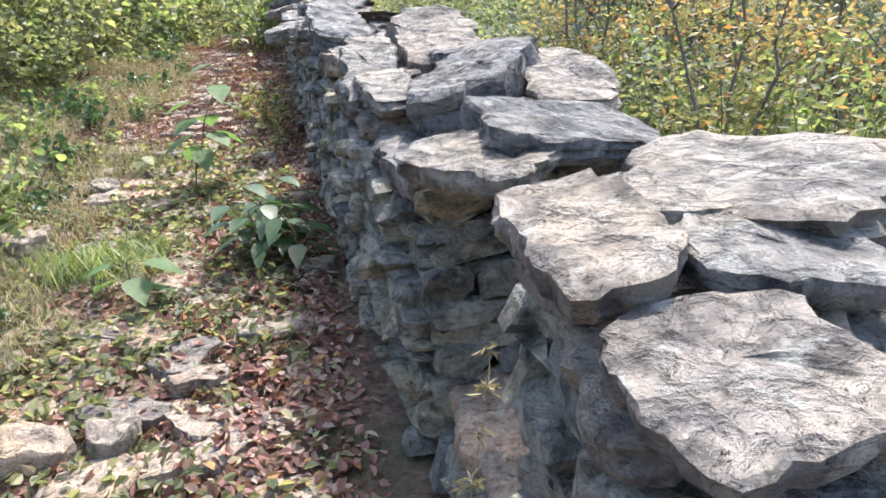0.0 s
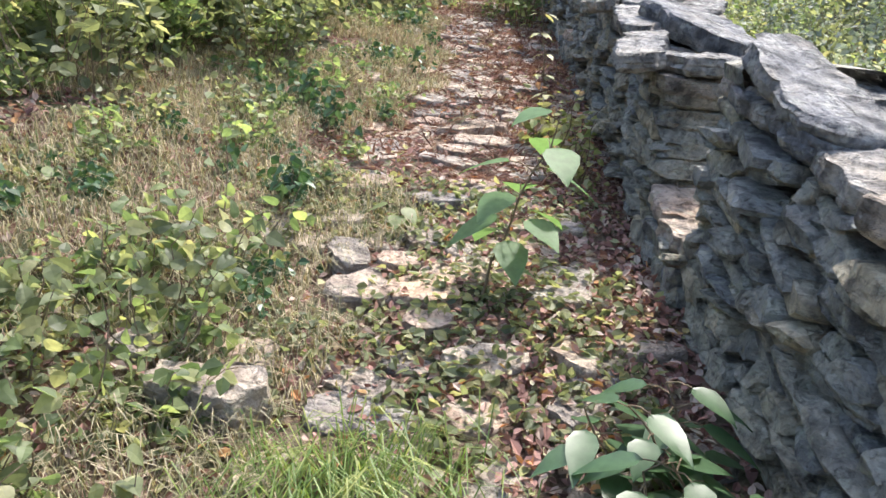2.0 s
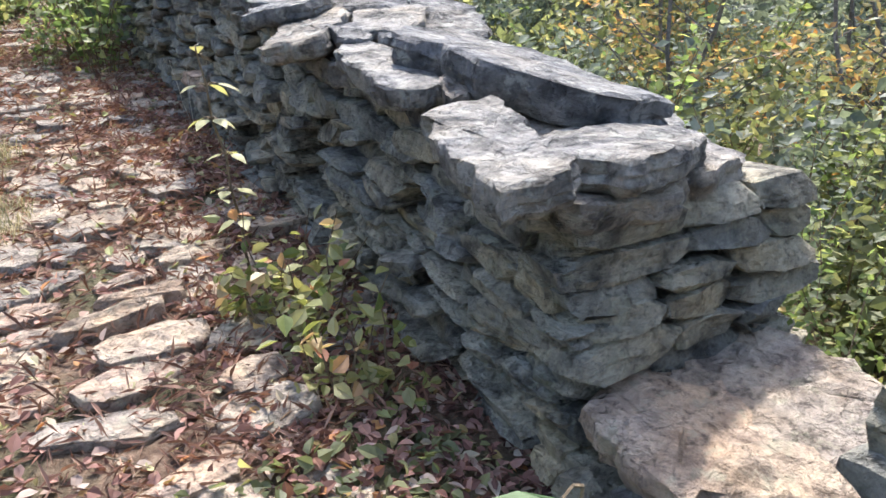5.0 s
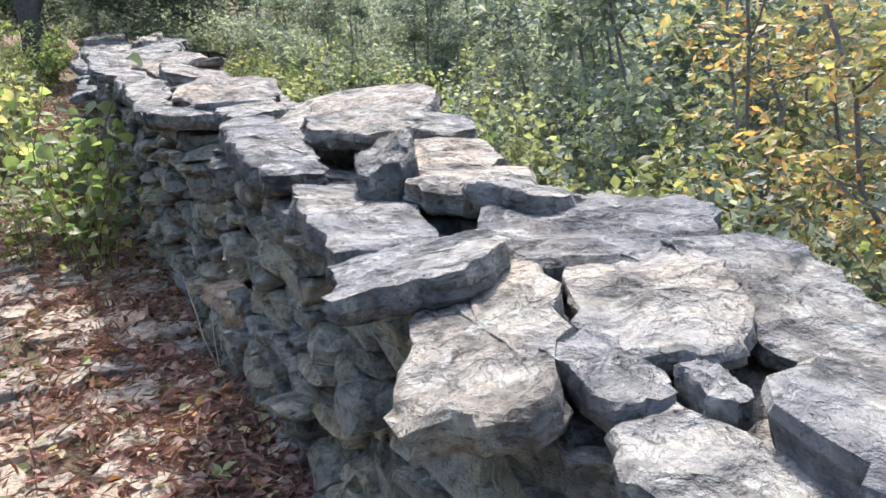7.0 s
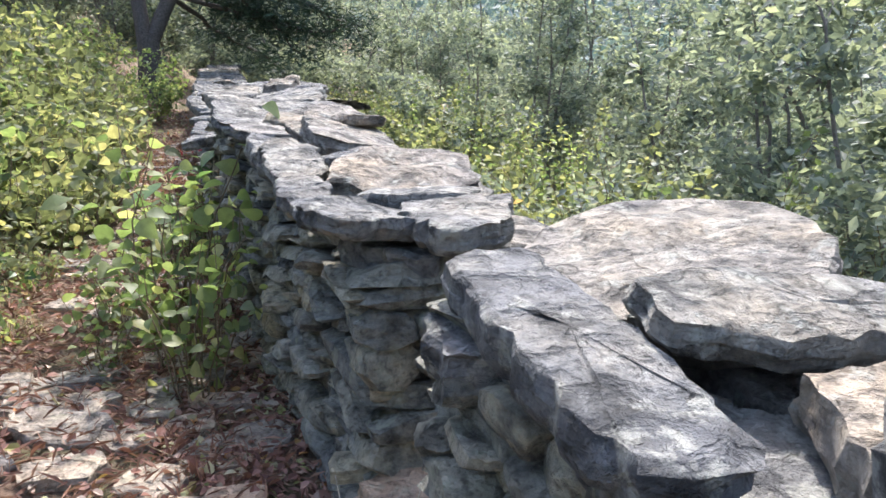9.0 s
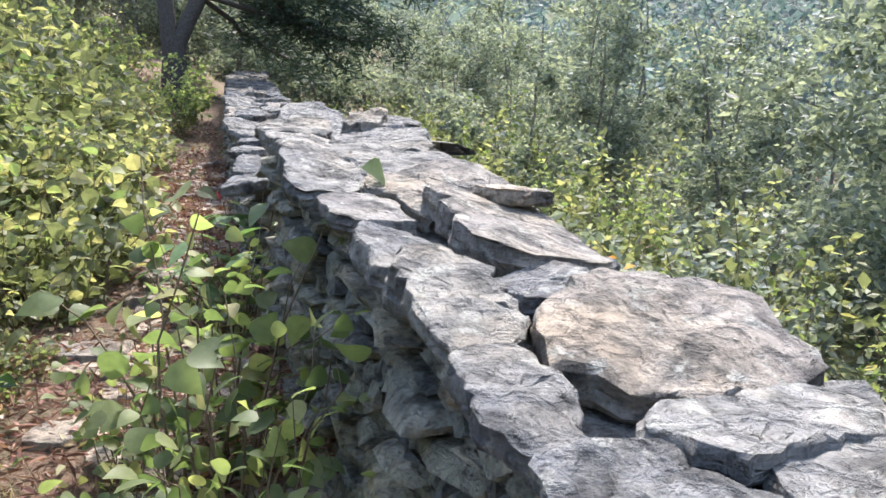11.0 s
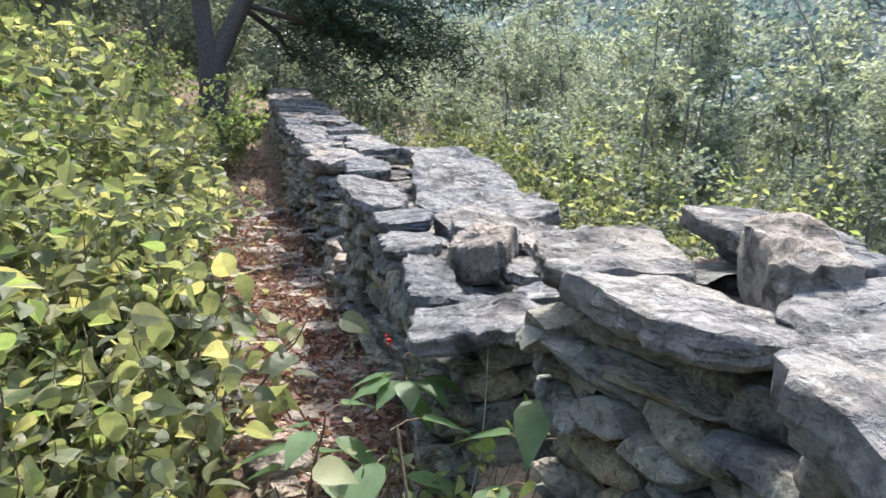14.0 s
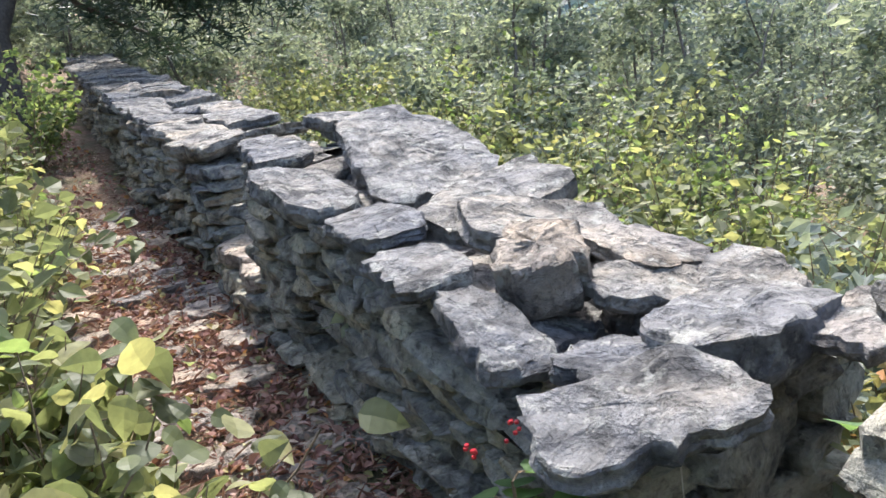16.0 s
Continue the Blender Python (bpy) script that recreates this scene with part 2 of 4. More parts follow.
def rough_block(seed):
    """A unit face stone, its broken face towards -x; forty triangles."""
    r = np.random.default_rng(seed)
    n = 8
    yz = outline(1, 1, n, r, 0.42, 0.045)
    vs = []
    for x, sc in ((0.5, 0.9), (-0.36, 1.0), (-0.46, 0.87)):
        tilt = r.normal(0, 0.12, 2) if x < 0 else (0, 0)
        ring = yz * sc * r.uniform(0.96, 1.04, (n, 1))
        vs.append(np.stack([x + ring @ tilt + r.normal(0, 0.03, n), ring[:, 0], ring[:, 1]], 1))
    vs.append(np.array([[-0.5 + r.normal(0, 0.03), r.normal(0, 0.12), r.normal(0, 0.12)]]))
    fs = [(k * n + j, k * n + n + j, k * n + n + (j + 1) % n, k * n + (j + 1) % n) for k in range(2) for j in range(n)]
    fs += [(2 * n + j, 3 * n, 2 * n + (j + 1) % n) for j in range(n)]
    me = mesh("stone", np.concatenate(vs), fs, STONE, True)
    me.set_sharp_from_angle(angle=radians(17))
    return me


BLOCKS = [rough_block(s) for s in range(18)]


def slab_mesh(w, l, h, seed, mat, cut=0.32, rough=1.0, n=36):
    """A split flagstone: struck-off corners, ledges where layers broke away along the rim, an uneven cleft top."""
    r = np.random.default_rng(seed)
    xy = outline(w, l, n, r, cut, 0.021)
    size = math.sqrt(w * l)
    ph, way = r.uniform(0, 6, 8), r.uniform(0, 6.28, 3)
    tilt = r.normal(0, 0.035, 2)
    # how far each layer of the rim stands back, in runs along the outline
    runs = [np.interp(np.arange(n), np.linspace(0, n, 10), r.uniform(0, 1, 10)) for _ in range(4)]
    rings = ((0.86, -0.5, 0), (0.96, -0.34, 0), (1.0, -0.12, 0), (0.99, 0.1, 1), (1.0, 0.16, 1), (0.985, 0.38, 2), (0.96, 0.49, 3), (0.9, 0.5, 3), (0.74, 0.5, 3), (0.52, 0.5, 3), (0.26, 0.5, 3))
    vs = []
    for k, (sc, z, layer) in enumerate(rings):
        back = 1 - 0.09 * runs[layer] * (1 if k < 8 else 0.4)
        p = xy * (sc * back)[:, None] + r.normal(0, 0.007 * size, (n, 2))
        x, y = p[:, 0] / size, p[:, 1] / size
        wave = sum(np.sin(f * (x * math.cos(q) + y * math.sin(q)) + ph[i]) for i, (f, q) in enumerate(((4, way[0]), (7, way[1]), (13, way[2])))) / 3
        cleft = sum(((x * math.cos(way[i]) + y * math.sin(way[i]) + 0.05 * np.sin(9 * y + ph[i + 3])) > o) * a for i, o, a in ((0, 0.16, 0.16), (1, -0.2, 0.1), (2, 0.3, -0.12)))
        top = min(h, 0.1 if h < 0.5 else h) * rough * (0.14 * wave + 0.7 * cleft) if k > 4 else h * 0.07 * wave
        vs.append(np.stack([p[:, 0], p[:, 1], z * h + top + r.normal(0, 0.025 * h, n) + p @ tilt], 1))
    vs.append(np.array([[0, 0, vs[-1][:, 2].mean()], [0, 0, -0.5 * h]]))
    last = (len(rings) - 1) * n
    fs = [(k * n + j, k * n + (j + 1) % n, k * n + n + (j + 1) % n, k * n + n + j) for k in range(len(rings) - 1) for j in range(n)]
    for j in range(n):
        fs.append((last + j, last + (j + 1) % n, last + n))
        fs.append(((j + 1) % n, j, last + n + 1))
    me = mesh("slab", np.concatenate(vs), fs, mat, True)
    me.set_sharp_from_angle(angle=radians(32))
    return me


# merlons: from y, to y, top at the start, rise of the top per metre
MERLONS = {
    "wall_1": (-8.0, -3.55, -0.09, 0.17),
    "wall_2": (-2.75, 0.42, 0.64, 0.18),
    "wall_3": (1.17, 4.8, 1.09, 0.185),
    "wall_4": (5.32, 8.78, 1.775, 0.19),
    "wall_5": (9.27, 11.88, 2.11, 0.205),
    "wall_6": (12.62, 28.5, 2.575, 0.132),
}
HOLES = {"wall_3": (3.08, 0.80), "wall_4": (7.72, 1.30), "wall_5": (11.12, 1.84)}
# cap stones: x, y, width, length, turn in degrees
CAPS = {
    "wall_1": (
        (1.47, -3.86, 0.23, 0.45, 0),
        (1.89, -3.66, 0.50, 0.60, -40),
        (1.74, -4.00, 0.30, 0.23, -8),
        (1.52, -4.25, 0.30, 0.34, 4),
    ),
    "wall_2": (
        (1.81, -2.74, 0.58, 0.40, 16),
        (1.69, -2.03, 0.34, 0.80, -32),
        (2.05, -2.04, 0.31, 0.80, -8),
        (1.36, -1.80, 0.20, 0.80, 0),
        (1.48, -2.90, 0.45, 0.24, -44),
        (1.34, -1.39, 0.23, 0.85, -4),
        (1.72, -0.97, 0.41, 0.70, 0),
        (1.81, -1.38, 0.31, 0.53, -4),
        (1.26, -0.07, 0.31, 0.71, 8),
    ),
    "wall_3": (
        (0.95, 1.36, 0.24, 0.61, -16),
        (1.29, 1.32, 0.51, 0.40, 32),
        (1.38, 1.94, 0.46, 1.02, 12),
        (1.03, 2.19, 0.21, 0.63, -4),
        (1.30, 2.73, 0.28, 0.41, -36),
        (1.00, 2.82, 0.27, 0.55, -36),
        (1.07, 2.59, 0.12, 0.21, -4),
        (1.45, 3.08, 0.52, 0.44, -40),
        (1.01, 3.09, 0.34, 0.29, -20),
        (1.06, 3.55, 0.28, 0.62, -8),
        (1.05, 4.33, 0.22, 0.81, -4),
        (1.48, 4.63, 0.66, 0.67, -36),
        (1.48, 4.23, 0.60, 0.25, -8),
        (1.45, 3.89, 0.41, 0.37, -16),
        (1.25, 3.76, 0.15, 0.35, -28),
        (1.40, 3.55, 0.33, 0.29, -28),
        (1.41, 3.32, 0.22, 0.28, 24),
        (1.54, 2.64, 0.27, 0.44, -12),
        (1.18, 2.47, 0.05, 0.15, -16),
        (1.13, 1.87, 0.07, 0.12, -16),
    ),
    "wall_4": (
        (0.98, 5.42, 0.32, 0.26, 20),
        (0.93, 8.3, 0.30, 0.50, 6),
        (1.42, 8.62, 0.30, 0.40, -6),
        (0.95, 8.62, 0.34, 0.28, -10),
        (1.42, 7.05, 0.18, 0.30, 0),
        (1.29, 6.01, 0.55, 0.46, -8),
        (1.25, 5.67, 0.40, 0.21, 8),
        (0.89, 5.86, 0.17, 0.38, -8),
        (0.92, 6.26, 0.20, 0.44, 0),
        (0.91, 6.58, 0.20, 0.48, 4),
        (0.90, 7.00, 0.25, 0.32, 0),
        (1.28, 6.77, 0.39, 0.73, -8),
        (1.16, 6.29, 0.23, 0.21, 4),
        (1.26, 7.27, 0.49, 0.36, 28),
        (1.22, 7.97, 0.40, 0.35, -16),
        (1.21, 7.66, 0.42, 0.46, 4),
        (0.88, 7.60, 0.27, 0.65, -4),
        (1.24, 8.33, 0.16, 0.38, -28),
        (1.34, 8.44, 0.16, 0.54, -4),
        (0.96, 5.59, 0.29, 0.15, -8),
        (1.26, 5.37, 0.30, 0.45, 0),
    ),
    "wall_5": (
        (0.85, 9.23, 0.40, 0.25, -24),
        (0.98, 9.44, 0.26, 0.19, 16),
        (1.28, 9.34, 0.42, 0.28, -4),
        (0.84, 9.70, 0.18, 0.36, -8),
        (1.11, 9.82, 0.22, 0.28, -40),
        (1.29, 9.62, 0.30, 0.19, -20),
        (0.88, 10.07, 0.23, 0.35, -8),
        (0.97, 10.50, 0.24, 0.44, -8),
        (1.31, 10.06, 0.46, 0.26, -24),
        (1.43, 10.45, 0.60, 0.30, 8),
        (1.47, 11.09, 0.54, 0.83, -4),
        (0.94, 11.00, 0.30, 0.47, 4),
        (1.04, 11.54, 0.23, 0.58, -8),
        (1.55, 11.72, 0.28, 0.56, 0),
        (1.50, 11.84, 0.30, 0.20, 20),
        (1.45, 9.78, 0.28, 0.32, 4),
        (1.48, 9.14, 0.29, 0.17, 4),
        (1.51, 9.50, 0.23, 0.28, -28),
    ),
}
HEIGHTS = {"wall_2": {1: 0.2}, "wall_3": {13: 0.1, 14: 0.17}, "wall_4": {17: 0.17}, "wall_5": {4: 0.15, 2: 0.13}}


def core_mesh(y0, y1, z0, rise, x_in, x_out, lower):
    cs = np.linspace(y0, y1, 14)
    vs, fs = [], []
    for y in cs:
        g, t, x = float(ground_z(left(y), y)) - 0.4, z0 + rise * (y - y0) - lower, left(y)
        vs += [(x + x_in, y, g), (x + x_out, y, g - 0.6), (x + x_out, y, t), (x + x_in, y, t)]
    for k in range(len(cs) - 1):
        a = 4 * k
        fs += [(a + j, a + (j + 1) % 4, a + 4 + (j + 1) % 4, a + 4 + j) for j in range(4)]
    fs += [(3, 2, 1, 0), tuple(4 * (len(cs) - 1) + j for j in range(4))]
    return mesh("wall", vs, fs, STONE)


def set_part(me, parent, name, at, size, turn):
    ob = new(name, me)
    ob.parent = parent
    ob.matrix_basis = Matrix.LocRotScale(at, Euler(turn), size)
    return ob


def joined(name, items, parent):
    """Many stones in one mesh, for the far end of the wall."""
    vs, fs, n = [], [], 0
    for me, m in items:
        co = np.empty(len(me.vertices) * 3)
        me.vertices.foreach_get("co", co)
        co = co.reshape(-1, 3) @ np.array(m.to_3x3()).T + np.array(m.translation)
        vs.append(co)
        fs += [tuple(v + n for v in p.vertices) for p in me.polygons]
        n += len(co)
    ob = part(name, mesh(name, np.concatenate(vs), fs, STONE), parent)
    return tagged(ob, kind="stuff")


# ---- plants ----
def unit(v):
    return v / np.maximum(np.linalg.norm(v, axis=-1, keepdims=True), 1e-6)


def leaf_arrays(at, size, r, up=0.5, broad=0.55, fine=True):
    """Leaves at the given points: a bent blade of two halves each (or one kite where far)."""
    n = len(at)
    size = np.broadcast_to(size, (n,)) * r.uniform(0.6, 1.35, n)
    along = unit(r.normal(0, 1, (n, 3)) * (1, 1, 0.55) + (0, 0, -0.15))
    face = unit(r.normal(0, 1, (n, 3)) + (0, 0, up * 2.2))
    side = unit(np.cross(along, face))
    face = np.cross(side, along)
    L, W, F = along * size[:, None], side * (size * broad)[:, None], face * size[:, None]
    if fine == "round":
        prof = ((0.0, 0.0, 0.0), (0.08, 0.34, 0.05), (0.25, 0.5, 0.09), (0.48, 0.46, 0.08), (0.72, 0.28, 0.03), (1.0, 0.0, -0.12))
        rows = [at + a * L + (h - 0.05 * (0 < b)) * F for a, b, h in prof]
        rows += [at + a * L + b * W + h * F for a, b, h in prof[1:5]] + [at + a * L - b * W + h * F for a, b, h in prof[1:5]]
        v = np.stack(rows, 1).reshape(-1, 3)
        k = np.arange(n)[:, None] * 14
        quads = [k + q for q in ((1, 2, 7, 6), (2, 3, 8, 7), (3, 4, 9, 8), (2, 1, 10, 11), (3, 2, 11, 12), (4, 3, 12, 13))]
        tris = [k + q for q in ((0, 1, 6), (4, 5, 9), (1, 0, 10), (5, 4, 13))]
        f = [tuple(q) for g in quads + tris for q in g.tolist()]
    elif fine:
        rows = (at, at + 0.3 * L - 0.46 * W + 0.1 * F, at + 0.62 * L - 0.4 * W + 0.07 * F, at + L - 0.12 * F,
                at + 0.62 * L + 0.4 * W + 0.07 * F, at + 0.3 * L + 0.46 * W + 0.1 * F)
        v = np.stack(rows, 1).reshape(-1, 3)
        k = np.arange(n)[:, None] * 6
        f = np.concatenate([k + (0, 1, 2, 3), k + (0, 3, 4, 5)])
    else:
        v = np.stack((at, at + 0.45 * L - 0.5 * W, at + L, at + 0.45 * L + 0.5 * W + 0.1 * F), 1).reshape(-1, 3)
        f = np.arange(n)[:, None] * 4 + (0, 1, 2, 3)
    return v, f


def tube_arrays(pts, r0, r1, sides=6):
    pts = np.asarray(pts, float)
    n = len(pts)
    d = unit(np.gradient(pts, axis=0))
    a = unit(np.cross(d, (0.31, 0.17, 0.93) if abs(d[0][2]) < 0.9 else (1, 0.2, 0)))
    b = np.cross(d, a)
    rad = np.linspace(r0, r1, n)[:, None]
    ang = np.linspace(0, 2 * np.pi, sides, endpoint=False)
    v = np.stack([pts + rad * (a * np.cos(t) + b * np.sin(t)) for t in ang], 1).reshape(-1, 3)
    f = [(k * sides + j, k * sides + (j + 1) % sides, (k + 1) * sides + (j + 1) % sides, (k + 1) * sides + j)
         for k in range(n - 1) for j in range(sides)]
    return v, f


def merge(list_of):
    vs, fs, n = [], [], 0
    for v, f in list_of:
        vs.append(np.asarray(v))
        fs += [tuple(int(i) + n for i in q) for q in f]
        n += len(v)
    return np.concatenate(vs), fs


def bent(p0, p1, r, n=6, wob=0.08):
    t = np.linspace(0, 1, n)[:, None]
    p0, p1 = np.asarray(p0, float), np.asarray(p1, float)
    w = np.linalg.norm(p1 - p0) * wob
    return p0 + (p1 - p0) * t + np.cumsum(r.normal(0, w / 2, (n, 3)), 0) * t


def tree_meshes(seed, height, spread, leaves, leaf, leafmat, stems=2, low=0.25, r0=0.06, broad=0.5):
    """Stems with limbs, and a crown of small leaves in uneven sprays along the limbs."""
    r = np.random.default_rng(seed)
    tubes, tips = [], []
    for s in range(stems):
        top = (r.normal(0, spread * 0.35), r.normal(0, spread * 0.35), height * r.uniform(0.8, 1))
        stem = bent((r.normal(0, 0.12), r.normal(0, 0.12), -0.3), top, r, 9, 0.07)
        tubes.append(tube_arrays(stem, r0 * r.uniform(0.7, 1), 0.012, 5))
        for k in range(11):
            h = r.uniform(low, 0.97)
            p = stem[int(h * 8)]
            a, ln = r.uniform(0, 6.28), spread * r.uniform(0.35, 1.0) * (1.15 - 0.7 * h)
            limb = bent(p, p + np.array((math.cos(a) * ln, math.sin(a) * ln, ln * r.uniform(0.2, 0.9))), r, 6, 0.12)
            tubes.append(tube_arrays(limb, r0 * 0.32, 0.006, 3))
            tips += [limb[j] + r.normal(0, 0.1, 3) for j in (2, 3, 4, 5, 5)]
    tips = np.array(tips)
    which = r.integers(0, len(tips), leaves)
    spray = r.uniform(0.06, 0.24, len(tips)) * spread * 0.75
    at = tips[which] + r.normal(0, 1, (leaves, 3)) * spray[which][:, None] * (1, 1, 0.65)
    v, f = merge(tubes)
    lv, lf = leaf_arrays(at, leaf, r, 0.35, broad, fine=False)
    return mesh("trunk", v, f, GREYBARK), mesh("crown", lv, lf, leafmat)


def plant_tree(meshes, x, y, scale, turn, name, label, category, group, sink=0.0):
    root = new(name)
    root.matrix_basis = Matrix.LocRotScale((x, y, float(ground_z(x, y)) - sink), Euler((0, 0, turn)), (scale, scale, scale))
    tagged(root, label, category, group)
    part("trunk", meshes[0], root)
    part("crown", meshes[1], root)
    return root


def bush_meshes(seed, height, spread, leaves, leaf, leafmat, stems=9, broad=0.75, fine=True, split=False):
    r = np.random.default_rng(seed)
    tubes, spots = [], []
    for s in range(stems):
        a, d = r.uniform(0, 6.28), spread * math.sqrt(r.uniform(0.02, 1))
        tip = np.array((math.cos(a) * d, math.sin(a) * d, height * r.uniform(0.45, 1.0)))
        st = bent((math.cos(a) * d * 0.35, math.sin(a) * d * 0.35, -0.05), tip, r, 7, 0.12)
        tubes.append(tube_arrays(st, 0.007, 0.002, 4 if split else 3))
        spots.append(st)
    st = np.stack(spots)
    k = r.integers(0, stems, leaves)
    t = np.clip(r.beta(2.2, 1.3, leaves), 0, 0.999) * 6
    i0 = t.astype(int)
    at = st[k, i0] * (1 - (t - i0))[:, None] + st[k, np.minimum(i0 + 1, 6)] * (t - i0)[:, None]
    at = at + r.normal(0, 1, (leaves, 3)) * leaf * 0.75
    at[:, 2] = np.maximum(at[:, 2], 0.02)
    v, f = merge(tubes)
    lv, lf = leaf_arrays(at, leaf, r, 0.55, broad, fine)
    if split:
        return [mesh("stem", *t, TWIG, True) for t in tubes], mesh("leaves", lv, lf, leafmat, True)
    return mesh("stems", v, f, TWIG), mesh("leaves", lv, lf, leafmat)


def set_bush(meshes, x, y, scale, turn, name, label, category, group, z=None):
    root = new(name)
    h = float(ground_z(x, y)) if z is None else z
    root.matrix_basis = Matrix.LocRotScale((x, y, h), Euler((0, 0, turn)), (scale, scale, scale))
    tagged(root, label, category, group)
    if isinstance(meshes[0], list):
        for me in meshes[0]:
            part("stem", me, root)
    else:
        part("branchwork", meshes[0], root)
    part("foliage", meshes[1], root)
    return root


# woods below the wall
WOODS = [tree_meshes(20 + k, 5.2 + 0.5 * k, 1.5 + 0.12 * k, 5600, 0.135, GREYGREEN, 2 + k % 2, 0.08, 0.045) for k in range(4)]
YELLOWING = [tree_meshes(40 + k, 3.8, 1.25, 2000, 0.08, AUTUMN, 3, 0.2, 0.03) for k in range(2)]
placed = []
for _ in range(1400):
    x, y = rng.uniform(4.0, 30), rng.uniform(-6, 46)
    o = x - float(left(min(y, 30)))
    if o < 4.2 or len(placed) > 92:
        continue
    if any((x - a) ** 2 + (y - b) ** 2 < (1.35 + 0.05 * o) ** 2 for a, b in placed):
        continue
    if o < 7.5 and y < 7.5:
        continue
    placed.append((x, y))
    plant_tree(WOODS[len(placed) % 4], x, y, rng.uniform(0.75, 1.15) * (0.78 if o < 7 else 1.0) * (1 + 0.012 * o), rng.uniform(0, 6.28), "woodland_tree",
               "slender grey-green broadleaf tree on the slope below the wall", "tree", "trees below the wall")
for k, (x, y, s) in enumerate(((4.6, 4.6, 0.95), (5.6, 6.3, 1.0), (6.6, 4.2, 1.1), (5.2, 2.4, 0.9), (7.4, 7.0, 1.1), (4.4, 0.6, 0.85), (6.8, 1.4, 1.1), (5.0, -1.2, 0.9), (8.5, 5.0, 1.2))):
    plant_tree(YELLOWING[k % 2], x, y, s, k * 1.3, "autumn_tree", "thin dark-stemmed tree with yellow and orange autumn leaves", "tree", "autumn trees")

# woods on the far hillside; distance haze is put into their bluish leaf colour
HAZYLEAF = leaf_material("hazy_far_tree_leaf", ((0, (0.084, 0.131, 0.134)), (0.5, (0.155, 0.213, 0.217)), (0.85, (0.237, 0.300, 0.300)), (1, (0.321, 0.325, 0.284))), 0.35, 0.7, (1.2, 1.25, 1.0))
fr = np.random.default_rng(31)
fx, fy = fr.uniform(38, 260, 4200), fr.uniform(-60, 330, 4200)
fx, fy = np.concatenate([fx, fr.uniform(-90, 60, 1500)]), np.concatenate([fy, fr.uniform(60, 260, 1500)])
crowns = np.stack([fx, fy, ground_z(fx, fy)], 1)
grow = fr.uniform(3, 6.5, len(crowns))
spot = np.repeat(crowns, 22, 0) + fr.normal(0, 1, (len(crowns) * 22, 3)) * np.repeat(grow, 22)[:, None] * (0.36, 0.36, 0.3) + np.repeat(grow, 22)[:, None] * (0, 0, 0.55)
tagged(new("far_woods", mesh("far_woods", *leaf_arrays(spot, 1.3, fr, 0.3, 0.8, False), HAZYLEAF)), "broadleaf woods on the far hillside, haze put into their blue-green colour", "woods", kind="stuff")

# shrubs right behind the wall
SHRUBS = [bush_meshes(60 + k, 1.1, 0.85, 1350, 0.052 + 0.008 * k, (BRIGHT, GREYGREEN, GREEN)[k], 14, 0.6, False) for k in range(3)]
RUSTY = bush_meshes(66, 0.9, 0.7, 800, 0.06, AUTUMN, 12, 0.65)
for k in range(125):
    y = -4.5 + 27.5 * (k + rng.uniform(-0.4, 0.4)) / 125
    row = k % 5
    x = float(left(y)) + THICK + 0.55 + row * 0.85 + rng.uniform(-0.2, 0.2)
    rust = (row < 2 and (2.0 < y < 7.0 or 8.8 < y < 10.5) and k % 2 == 0)
    s = rng.uniform(0.8, 1.15) + 0.2 * row
    set_bush(RUSTY if rust else SHRUBS[int(rng.integers(0, 3))], x, y, s, rng.uniform(0, 6.28), "shrub",
             "low shrub with rust-orange and yellow leaves" if rust else "leafy green shrub on the bank behind the wall", "shrub", "shrubs behind the wall")

# thickets on the path's uphill side
THICKET = [bush_meshes(80 + k, 1.0 + 0.2 * k, 0.75, 280, 0.095 + 0.014 * k, (GREEN, BRIGHT, GREEN)[k], 13, 0.75) for k in range(3)]
LOW = [bush_meshes(90 + k, 0.24, 0.42, 150, 0.065, (GREEN, DEEP, BRIGHT)[k], 10, 0.85) for k in range(3)]
for k in range(84):
    y = rng.uniform(6.4, 19)
    edge = np.interp(y, (6.4, 8, 10, 13, 19), (-1.2, -1.05, -0.6, -0.2, 0.2))
    x = edge - abs(rng.normal(0, 1.4))
    set_bush(THICKET[k % 3], x, y, rng.uniform(0.55, 0.9) + 0.2 * min(3.0, edge - x), rng.uniform(0, 6.28), "thicket_bush",
             "sunlit green thicket bush with broad leaves", "bush", "thicket beside the path")
for k in range(70):
    y = rng.uniform(1.5, 7)
    x = -1.35 - abs(rng.normal(0, 1.5)) - (0.7 if y < 3 else 0)
    set_bush(THICKET[k % 3], x, y, rng.uniform(0.5, 0.95), rng.uniform(0, 6.28), "thicket_bush",
             "green thicket bush with broad leaves", "bush", "thicket beside the path")
for k in range(110):
    y = rng.uniform(-3.5, 13)
    x = -0.5 - abs(rng.normal(0, 1.0))
    set_bush(LOW[k % 3], x, y, rng.uniform(0.45, 1.0), rng.uniform(0, 6.28), "ground_plant",
             "low leafy plant among dry litter", "plant", "low plants")
EDGE = [bush_meshes(95 + k, 0.42 + 0.1 * k, 0.42, 120, 0.08 + 0.01 * k, (BRIGHT, GREEN, GREEN)[k], 11, 0.7, "round") for k in range(3)]
